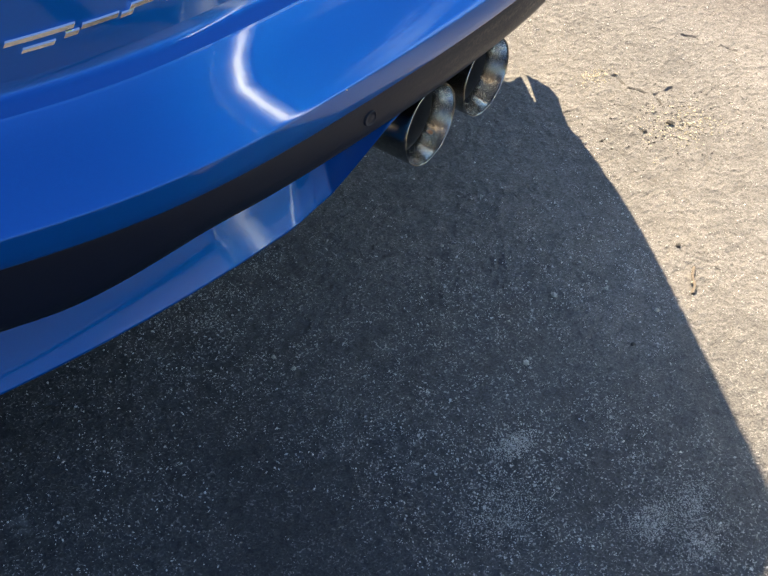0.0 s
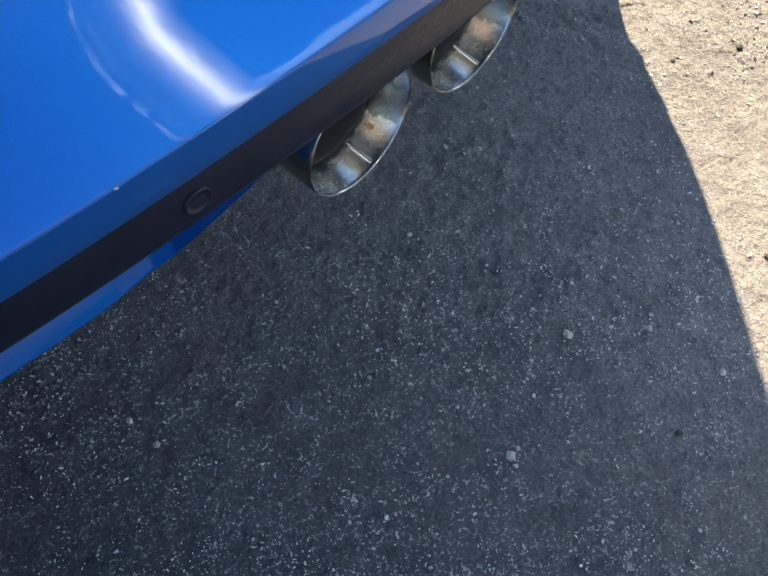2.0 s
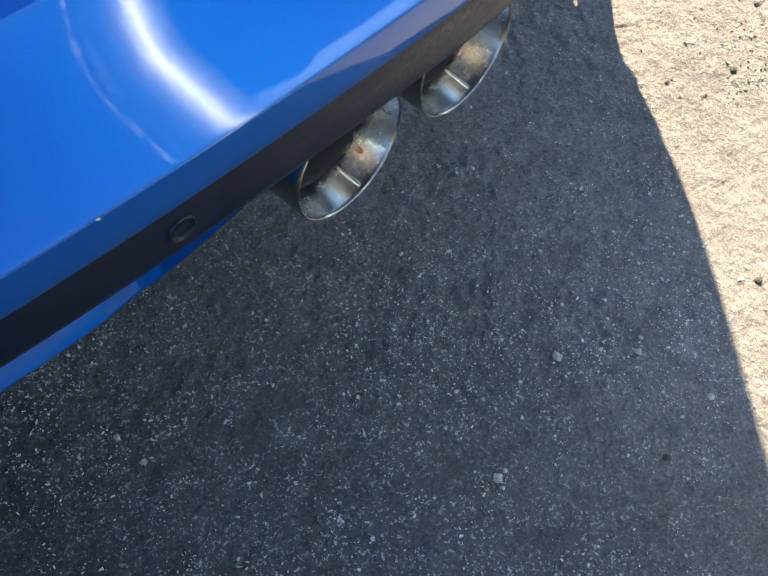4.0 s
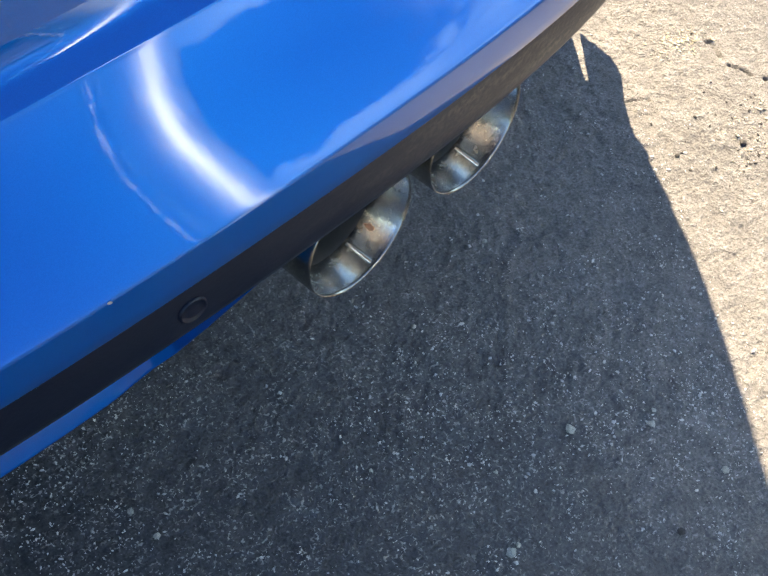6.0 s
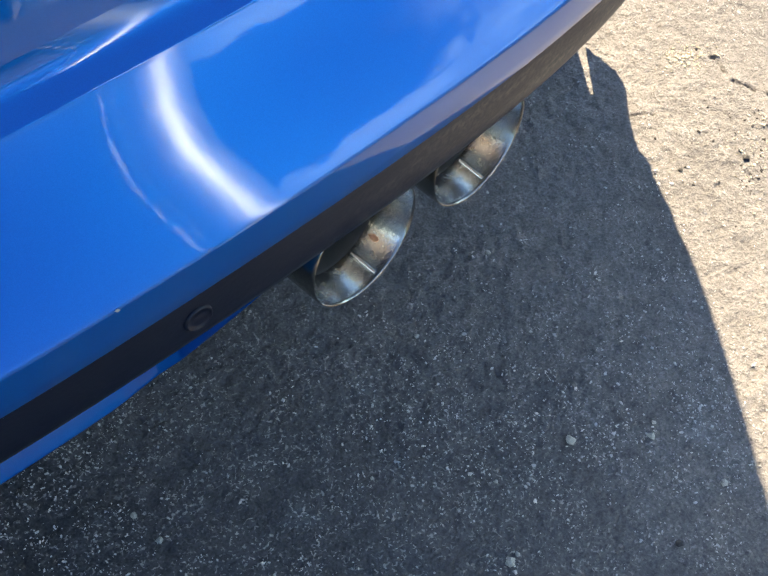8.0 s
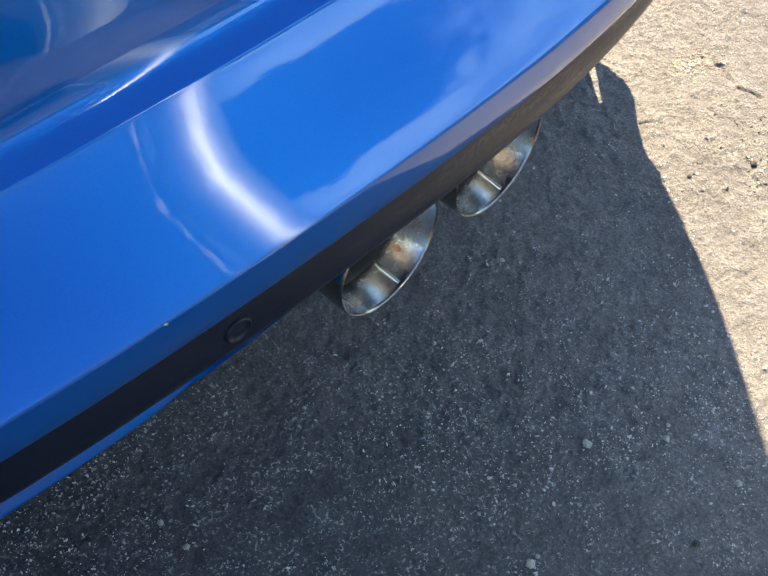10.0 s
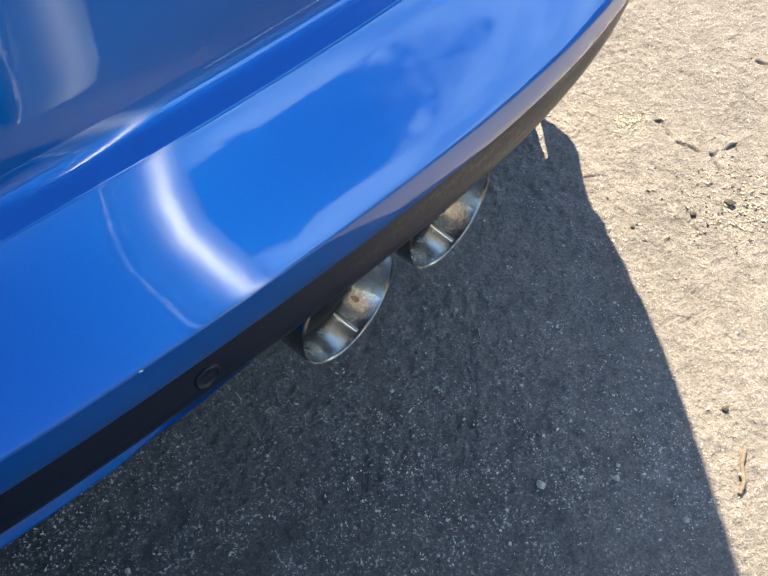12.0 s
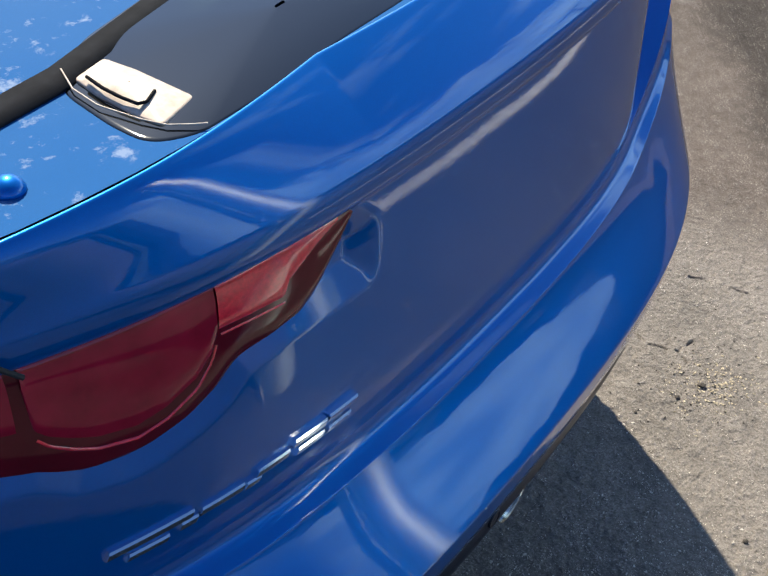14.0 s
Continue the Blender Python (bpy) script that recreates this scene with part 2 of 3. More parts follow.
def smoothstep(a, b, x):
    t = min(1, max(0, (x - a) / (b - a)))
    return t * t * (3 - 2 * t)


# ---------------------------------------------------------------- ground
X0, X1, Y0, Y1, STEP = -0.60, 1.40, -1.20, 0.32, 0.0021
gx, gy = np.arange(X0, X1, STEP), np.arange(Y0, Y1, STEP)
GX, GY = np.meshgrid(gx, gy)
dice = np.random.default_rng(11)


def lattice(cell):
    """Smooth random heights in 0..1 with lumps of the given size."""
    table = dice.random((int((Y1 - Y0) / cell) + 3, int((X1 - X0) / cell) + 3))
    u, v = (GX - X0) / cell, (GY - Y0) / cell
    i, j = u.astype(int), v.astype(int)
    fu, fv = u - i, v - j
    fu, fv = fu * fu * (3 - 2 * fu), fv * fv * (3 - 2 * fv)
    return (table[j, i] * (1 - fu) + table[j, i + 1] * fu) * (1 - fv) + (table[j + 1, i] * (1 - fu) + table[j + 1, i + 1] * fu) * fv


rough = lattice(0.16)
relief = 0.0016 * lattice(0.07) + 0.0004 * lattice(0.022) + (0.0012 + 0.0014 * rough) * lattice(0.0105) ** 1.5 + (0.0014 + 0.0014 * rough) * lattice(0.0056)
relief -= 0.0012 * np.clip((lattice(0.010) - 0.86) / 0.14, 0, 1)
sway_x, sway_y = 0.012 * (lattice(0.03) - 0.5), 0.014 * (lattice(0.025) - 0.5)
for ax, ay, bx, by, wide in ((0.944, -0.064, 0.952, -0.087, 0.0024), (0.952, -0.087, 0.953, -0.126, 0.0028), (0.953, -0.126, 0.978, -0.168, 0.0026), (0.978, -0.168, 1.022, -0.177, 0.0020), (0.975, -0.170, 0.965, -0.204, 0.0018),
                             (0.786, -0.117, 0.819, -0.135, 0.0018), (0.819, -0.135, 0.862, -0.157, 0.0018), (1.174, -0.052, 1.223, -0.166, 0.0020)):
    q = np.clip(((GX - ax) * (bx - ax) + (GY - ay) * (by - ay)) / ((bx - ax) ** 2 + (by - ay) ** 2), 0, 1)
    off = np.hypot(GX - ax - q * (bx - ax) + sway_x, GY - ay - q * (by - ay) + sway_y)
    relief -= 0.0055 * np.clip(1.6 - off / wide, 0, 1)
fade = np.clip(np.minimum(np.minimum(GX - X0, X1 - 2 * STEP - GX), np.minimum(GY - Y0, Y1 - 2 * STEP - GY)) / 0.04, 0, 1)
relief = (relief - relief.mean()) * fade


def ground_z(x, y):
    i, j = int(round((x - X0) / STEP)), int(round((y - Y0) / STEP))
    return float(relief[j, i]) if 0 <= j < len(gy) and 0 <= i < len(gx) else 0.0


ny, nx = relief.shape
points = np.stack((GX, GY, relief), axis=-1).reshape(-1, 3)
index = np.arange(ny * nx).reshape(ny, nx)
quads = np.stack((index[:-1, :-1], index[:-1, 1:], index[1:, 1:], index[1:, :-1]), axis=-1).reshape(-1, 4)
far = np.array([(-400, -400, 0), (400, -400, 0), (400, 400, 0), (-400, 400, 0)], dtype=float)
rim_ids = [index[0, :], index[:, -1], index[-1, ::-1], index[::-1, 0]]
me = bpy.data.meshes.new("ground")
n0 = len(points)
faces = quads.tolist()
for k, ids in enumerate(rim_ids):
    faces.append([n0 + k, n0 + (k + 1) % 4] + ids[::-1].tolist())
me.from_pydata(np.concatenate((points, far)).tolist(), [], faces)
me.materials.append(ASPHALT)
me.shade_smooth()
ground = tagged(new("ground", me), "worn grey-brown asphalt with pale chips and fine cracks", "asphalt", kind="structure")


# ---------------------------------------------------------------- car: plan of the rear
CENTRE = -0.2


def crease_y(x):
    q = abs(x - CENTRE)
    return -0.5115 + 0.7044 * q**2 - 1.141 * q**3 + 0.8427 * q**4


def plan(turn_at, radius, inset, side_to, steps=120):
    """Points and outward normals of the rear outline seen from above: a bow, a rounded corner, then the side."""
    pts = []
    half = turn_at - CENTRE
    for i in range(steps // 2 + 1):
        x = CENTRE + half * i / (steps // 2)
        s = (crease_y(x + 1e-3) - crease_y(x)) / 1e-3 if i else 0.0
        a = math.atan(s)
        n = (math.sin(a), -math.cos(a))
        pts.append((x - n[0] * inset, crease_y(x) - n[1] * inset, *n))
    x, y, nx, ny = pts[-1]
    a0 = math.atan2(nx, -ny)
    cx, cy = x - nx * radius, y - ny * radius
    for i in range(1, 17):
        a = a0 + (math.pi / 2 - a0) * i / 16
        pts.append((cx + math.sin(a) * radius, cy - math.cos(a) * radius, math.sin(a), -math.cos(a)))
    x, y = pts[-1][:2]
    for i in range(1, 9):
        pts.append((x, y + (side_to - y) * i / 8, 1, 0))
    left = [(2 * CENTRE - x, y, -nx, ny) for x, y, nx, ny in reversed(pts[1:])]
    return left + pts


def loft(path, profile):
    """profile: (inset, height) pairs, or a function of x giving them."""
    rows = []
    for x, y, nx, ny in path:
        prof = profile(x) if callable(profile) else profile
        rows.append([(x - nx * d, y - ny * d, z) for d, z in prof])
    return grid(rows)


car = thing("car", "glossy metallic blue car with twin round exhaust tips, parked on asphalt", "car", at=(CENTRE, 0, 0))
car_parts = []
OUT = plan(0.72, 0.15, 0.0, 0.55)
UPPER = plan(0.50, 0.20, 0.05, 0.30, 420)


def face_profile():
    """The bumper's main face from its top edge down to the crease, its lean given in degrees at a few heights."""
    heights, lean = (0.585, 0.605, 0.625, 0.645, 0.665), (39.0, 41.5, 42.8, 39.6, 32.0)
    zs = np.linspace(0.585, 0.665, 41)
    t = np.tan(np.radians(np.interp(zs, heights, lean)))
    d = np.concatenate(([0.0], np.cumsum((t[1:] + t[:-1]) / 2 * np.diff(zs))))
    return [(float(a), float(b)) for a, b in zip(d, zs)][::-1]


SHELF = [(0.0862, 0.700), (0.0860, 0.690), (0.0852, 0.682), (0.0834, 0.6765), (0.0800, 0.6730), (0.0760, 0.6705), (0.0715, 0.6680), (0.0690, 0.66655), (0.0676, 0.6658), (0.06715, 0.6654)]
BUMPER = SHELF + face_profile()[:-1] + [(0.0008, 0.5858), (0.0, 0.5846), (0.0, 0.583), (0.0006, 0.572), (0.0014, 0.560), (0.0026, 0.5495), (0.0042, 0.5462), (0.0075, 0.5450), (0.013, 0.5445), (0.05, 0.5445)]


def bumper_profile(x):
    """The bumper's upper edge climbs where it wraps round the corner."""
    k = 1 + 0.95 * smoothstep(0.72, 1.02, abs(x - CENTRE))
    return [(d * (1.5 - 0.5 * k) if z > 0.585 else d, 0.585 + (z - 0.585) * k if z > 0.585 else z) for d, z in BUMPER]


car_parts.append(part("bumper_cover", loft(OUT, bumper_profile), BLUE))


def valance_profile(x):
    b = 0.4925 - 0.030 * smoothstep(0.02, 0.24, -0.10 - x)
    return [(0.014, 0.5465), (0.0125, 0.542), (0.0120, 0.534), (0.0125, b + 0.012), (0.0140, b), (0.0175, b - 0.009), (0.024, b - 0.014), (0.04, b - 0.017), (0.10, b - 0.018), (0.30, b - 0.018)]


car_parts.append(part("valance", loft(OUT, valance_profile), BLACK, label="dusty black plastic valance"))

# a stone chip on the crease and a pale fleck on the valance
for x, off, z, r, mat, label in ((0.037, -0.0006, 0.5848, 0.0011, PEBBLE, "grey stone chip in the paint"), (0.183, 0.0135, 0.5060, 0.0008, PEBBLE, "pale fleck of mud")):
    bm = bmesh.new()
    bmesh.ops.create_icosphere(bm, subdivisions=2, radius=r)
    for v in bm.verts:
        v.co = Vector((v.co.x * 1.3, v.co.y * 0.5, v.co.z)) * (1 + 0.4 * noise.noise(v.co * 900))
        v.co += Vector((x, crease_y(x) + off, z))
    car_parts.append(part("fleck", bm, mat, label=label))

# rear panel with the scooped recess round the tail lamp
LAMP_TOP = 0.9060
LIP_X = (-0.62, -0.40, -0.347, -0.332, -0.304, -0.268, -0.242, -0.202, -0.181, -0.165, -0.127, -0.077, -0.040, -0.032, -0.028, -0.0265)
LIP_Z = (0.812, 0.812, 0.812, 0.809, 0.791, 0.784, 0.786, 0.797, 0.807, 0.8205, 0.827, 0.827, 0.828, 0.831, 0.840, 0.862)
LIP = np.array(list(zip(LIP_X, LIP_Z)) + [(-0.0275, 0.878), (-0.032, 0.888), (-0.041, 0.897), (-0.052, 0.906)])
RECESS = 0.0105


def panel_in(z):
    return 0.086 + 0.014 * (z - 0.72) / 0.18


def recess(x, z):
    """How far the panel sinks inside the lip round the tail lamp."""
    if x > -0.0266 or z > LAMP_TOP + 0.004:
        return 0.0
    if x < -0.052 and z < np.interp(x, LIP_X, LIP_Z) or x >= -0.052 and not (np.interp(x, LIP_X, LIP_Z) < z < np.interp(x, (-0.052, -0.041, -0.032, -0.0275, -0.0265), (0.906, 0.897, 0.888, 0.878, 0.862))):
        return 0.0
    a, b = LIP[:-1], LIP[1:]
    p, e = np.array((x, z)) - a, b - a
    t = np.clip((p * e).sum(1) / (e * e).sum(1), 0, 1)
    off = float(np.sqrt(((p - t[:, None] * e) ** 2).sum(1).min()))
    return RECESS * min(1.0, off / 0.030)


def rim_in(x):
    return 0.121 + 0.18 * min(0.22, max(-0.08, x + 0.25))


def rear_profile(x):
    low = [(0.086, 0.689), (0.0858, 0.700), (0.0858, 0.708)]
    face = [(panel_in(z) + (recess(x, z) if z > 0.77 else 0.0), z) for z in np.concatenate((np.arange(0.72, 0.772, 0.010), np.arange(0.776, 0.906, 0.0028))).tolist()]
    r = rim_in(x)
    top = [(0.0990, 0.9068), (0.0976, 0.9080), (0.0964, 0.9105), (0.0956, 0.915), (0.0954, 0.922), (0.0957, 0.928), (0.0966, 0.9325), (0.0984, 0.9365),
           (0.0984 + 0.30 * (r - 0.1024), 0.953), (0.0984 + 0.65 * (r - 0.1024), 0.9715), (r - 0.0022, 0.9878), (r - 0.0006, 0.9886), (r + 0.0006, 0.9886), (r + 0.0016, 0.9872), (r + 0.0024, 0.983), (r + 0.004, 0.972)]
    return [(d - 0.05, z) for d, z in low + face + top]


car_parts.append(part("rear_panel", loft(UPPER, rear_profile), BLUE))
car_parts.append(part("bumper_shelf", loft(OUT, lambda x: [(d * (1.0 if d > 0.09 else 1.5 - 0.5 * (1 + 0.95 * smoothstep(0.72, 1.02, abs(x - CENTRE)))), 0.585 + z * (1 + 0.95 * smoothstep(0.72, 1.02, abs(x - CENTRE)))) for d, z in ((0.0862, 0.1147), (0.10, 0.117), (0.14, 0.119), (0.34, 0.120))]), BLUE))


# splitter under the bumper
SPLIT_X = (0.040, 0.050, 0.070, 0.090, 0.110, 0.130, 0.150)
SPLIT_Y = (-0.3702, -0.3690, -0.3700, -0.3760, -0.4020, -0.4340, -0.4400)
SPLIT_Z = (0.2975, 0.3010, 0.3130, 0.3300, 0.3870, 0.4560, 0.4800)


def splitter():
    """A wall set back under the valance with a thin lower lip; towards the exhaust it closes up to the valance."""
    rows = []
    for x in [-0.98 + 1.02 * i / 80 for i in range(80)] + [0.040 + 0.11 * i / 40 for i in range(41)]:
        q = x if x > -0.384 else -0.768 - x
        y = 0.2552 * q * q + 0.196 * q - 0.3785
        low = 0.2965
        if x >= 0.040:
            y, low = float(np.interp(x, SPLIT_X, SPLIT_Y)), float(np.interp(x, SPLIT_X, SPLIT_Z))
        top = max(0.492, low + 0.01)
        rows.append([(x, y + d, z) for d, z in ((0.045, top), (0.036, low + 0.75 * (top - low)), (0.016, low + 0.25 * (top - low)), (0.006, low + 0.06 * (top - low) + 0.003), (0.0008, low + 0.004), (0.0, low + 0.002), (0.0012, low - 0.001), (0.005, low - 0.003), (0.05, low - 0.004))])
    return rows


bm = grid(splitter())
car_parts.append(part("rear_splitter", bm, BLUE))

# deck, window and roof
bm = grid([[(x, (crease_y(x) + rim_in(x) + 0.004) * (1 - f) - 0.10 * f, 0.9866 - 0.0006 * f) for x in np.linspace(-0.86, 0.46, 34).tolist()] for f in (0, 0.2, 0.4, 0.6, 0.8, 1)])
car_parts.append(part("deck_lid", bm, BLUE_DUSTY, label="dusty sunlit blue deck with pale water marks"))
bm = grid([[(CENTRE + w * f, y - 0.05 * f * f, z) for f in (-1, -0.75, -0.5, -0.25, 0, 0.25, 0.5, 0.75, 1)] for y, z, w in ((-0.10, 0.9855, 0.72), (0.05, 0.992, 0.70), (0.25, 1.01, 0.68), (0.7, 1.16, 0.66), (1.1, 1.25, 0.64), (1.8, 1.26, 0.66), (2.5, 1.0, 0.74), (3.2, 0.88, 0.76), (3.6, 0.6, 0.7))])
car_parts.append(part("roof", bm, BLUE_DUSTY))


def softened(points, times=2):
    """Cuts the corners of a line of points, keeping its ends."""
    for _ in range(times):
        out = [points[0]]
        for a, b in zip(points, points[1:]):
            out += [tuple(0.75 * p + 0.25 * q for p, q in zip(a, b)), tuple(0.25 * p + 0.75 * q for p, q in zip(a, b))]
        points = out + [points[-1]]
    return points


# unseen flap added to shape the ground shadow: broad inner half, narrow rounded outer tab, slit between
SHADOW_FLAP = [(0.96, 0.36), (0.96, 0.07), (1.029, 0.07), (1.031, 0.146), (1.038, 0.149), (1.043, 0.09), (1.045, 0.072), (1.060, 0.098), (1.076, 0.121), (1.083, 0.140),
        (1.085, 0.157), (1.081, 0.180), (1.078, 0.202), (1.077, 0.231), (1.078, 0.252), (1.087, 0.292), (1.100, 0.353), (1.100, 0.36)]
for s in (-1, 1):
    # unseen side of the body, widened and raised to fit its shadow's edge
    bm = grid([[(CENTRE + s * (x - t), y, z) for x, z in softened(((1.09, 0.278), (1.086, 0.30), (1.105, 0.39), (1.114, 0.50), (1.112, 0.70), (1.108, 0.85), (1.102, 1.02), (1.080, 1.07), (1.0, 1.09), (0.85, 1.08), (0.66, h)))] for y, h, t in ((0.08, 1.03, 0.0), (0.25, 1.04, 0.0), (0.7, 1.06, 0.01), (1.6, 1.06, 0.01), (2.2, 1.0, 0.01), (3.4, 0.75, 0.08))])
    car_parts.append(part("side_panel", bm, BLUE))
    bm = bmesh.new()
    front = [bm.verts.new((CENTRE + s * x, 0.080, z)) for x, z in SHADOW_FLAP]
    back_side = [bm.verts.new((CENTRE + s * x, 0.086, z)) for x, z in SHADOW_FLAP]
    bm.faces.new(front)
    bm.faces.new(back_side[::-1])
    for k in range(len(SHADOW_FLAP)):
        bm.faces.new((front[k - 1], front[k], back_side[k], back_side[k - 1]))
    car_parts.append(part("shadow_flap", bm, RUBBER))


for s in (-1, 1):
    bm = grid([[(CENTRE + s * 0.70, y, lo), (CENTRE + s * 0.69, y, (lo + hi) / 2 + 0.01), (CENTRE + s * w, y - 0.05, hi)] for y, lo, hi, w in ((0.10, 1.00, 0.972, 0.70), (0.25, 1.02, 1.01, 0.68), (0.7, 1.04, 1.16, 0.66), (1.1, 1.05, 1.25, 0.64), (1.8, 1.04, 1.26, 0.66), (2.5, 0.96, 1.0, 0.74))])
    car_parts.append(part("side_window", bm, GLASS_DARK, label="dark side glass"))
    bm = grid([[(CENTRE + s * x, y, z) for z in (0.235, 0.45, 0.62)] for x, y in ((1.01, 3.38), (0.97, 3.50), (0.86, 3.62), (0.55, 3.70), (0.0, 3.72))])
    car_parts.append(part("front_bumper", bm, BLUE))
    bm = grid([[(CENTRE + s * x, 3.36 + 0.34 * t * (1 - 0.3 * (x / 0.9) ** 2), 0.78 - 0.16 * t) for t in (0, 0.5, 1.0)] for x in (0.0, 0.3, 0.6, 0.8, 0.98)])
    car_parts.append(part("bonnet_edge", bm, BLUE))


def outline_slab(outline, base, top, inset):
    """A slab with a rounded rim over an outline seen from above."""
    cx, cy = (sum(p[i] for p in outline) / len(outline) for i in (0, 1))
    rows = []
    for k, z in ((0.0, base), (0.0, base + (top - base) * 0.55), (inset * 0.35, base + (top - base) * 0.9), (inset, top), (0.5, top + 0.004), (0.98, top + 0.006)):
        rows.append([(x + (cx - x) * k, y + (cy - y) * k, z) for x, y in outline])
    return grid(rows, True)


def tube(points, radius, seg=10):
    rows = []
    for i, p in enumerate(points):
        a, b = Vector(points[max(0, i - 1)]), Vector(points[min(len(points) - 1, i + 1)])
        d = (b - a).normalized()
        u = d.cross(Vector((0, 0, 1))).normalized()
        v = u.cross(d)
        rows.append([tuple(Vector(p) + radius * (math.cos(2 * math.pi * k / seg) * u + math.sin(2 * math.pi * k / seg) * v)) for k in range(seg)])
    return grid(rows, True)


def rounded(corners, radius, seg=6):
    """A closed outline through corners, each one rounded off."""
    out = []
    n = len(corners)
    for i in range(n):
        p, a, b = Vector(corners[i]), Vector(corners[i - 1]), Vector(corners[(i + 1) % n])
        r = min(radius, 0.45 * (a - p).length, 0.45 * (b - p).length)
        p0, p1 = p + (a - p).normalized() * r, p + (b - p).normalized() * r
        for k in range(seg + 1):
            t = k / seg
            out.append(tuple(p0 * (1 - t) ** 2 + p * 2 * t * (1 - t) + p1 * t * t))
    return out


window = part("rear_window", outline_slab(rounded([(-0.209, -0.274), (-0.206, -0.332), (-0.199, -0.361), (-0.169, -0.3705), (-0.108, -0.3560), (-0.022, -0.329), (0.062, -0.308), (0.34, -0.225), (0.36, -0.05), (0.0, -0.155), (-0.166, -0.228)], 0.02), 0.9850, 0.9872, 0.03), GLASS_DARK, label="dark tinted glossy rear glass")
trim = part("window_trim", outline_slab(rounded([(-0.195, -0.272), (-0.166, -0.260), (-0.157, -0.285), (-0.146, -0.335), (-0.181, -0.351), (-0.187, -0.337), (-0.194, -0.298)], 0.004), 0.9865, 0.9896, 0.05), BEIGE, window, "cream moulded trim with a dark slot")
part("slot", tube([(-0.1915, -0.282, 0.9940), (-0.191, -0.300, 0.9940), (-0.188, -0.316, 0.9940), (-0.184, -0.3285, 0.9940), (-0.178, -0.3295, 0.9940), (-0.167, -0.3215, 0.9940)], 0.0012), SEAL, window)
part("window_rim", tube([(-0.196, -0.258, 0.990), (-0.203, -0.284, 0.990), (-0.201, -0.310, 0.990), (-0.189, -0.339, 0.990), (-0.180, -0.3535, 0.990), (-0.166, -0.363, 0.990), (-0.159, -0.3665, 0.990)], 0.0006), BEIGE, window, "thin pale rim")
car_parts.append(window)
bm = bmesh.new()
bmesh.ops.create_uvsphere(bm, u_segments=24, v_segments=12, radius=0.0105)
for v in bm.verts:
    v.co.z = max(v.co.z, 0) * 0.9
low = [(-0.45, -0.347), (-0.33, -0.317), (-0.258, -0.294), (-0.205, -0.279), (-0.166, -0.259), (-0.02, -0.195), (0.10, -0.145)]
high = [(-0.45, -0.318), (-0.32, -0.288), (-0.242, -0.263), (-0.201, -0.251), (-0.150, -0.227), (-0.05, -0.180), (0.10, -0.108)]
seal_rows = [[(ax, ay, 0.981), (ax, ay, 0.9886), (bx, by, 0.9892), (bx, by, 0.981)] for (ax, ay), (bx, by) in zip(low, high)]
car_parts.append(part("window_seal", grid(seal_rows), SEAL, label="dark rubber strip round the rear glass"))
stop = part("deck_stop", bm, BLUE, label="round domed blue stud on the deck")
stop.location = (-0.2855, -0.3535, 0.9858)
car_parts.append(stop)

bm = bmesh.new()
bmesh.ops.create_cube(bm, size=1.0)
for v in bm.verts:
    v.co = Vector((CENTRE + v.co.x * 1.84, 1.80 + v.co.y * 3.52, 0.49 + v.co.z * 0.36))
bmesh.ops.bevel(bm, geom=bm.edges[:], offset=0.03, segments=2, affect="EDGES")
car_parts.append(part("underbody", bm, BLACK))


# ---------------------------------------------------------------- exhaust tips
def ring_rows(profile, seg=48):
    return [[(math.cos(2 * math.pi * i / seg) * r, y, math.sin(2 * math.pi * i / seg) * r) for i in range(seg)] for r, y in profile]


STEEL_OUT = plain("polished_steel", (0.42, 0.385, 0.33), 0.22, 1.0, scale=40, spread=0.12, relief=0.03)


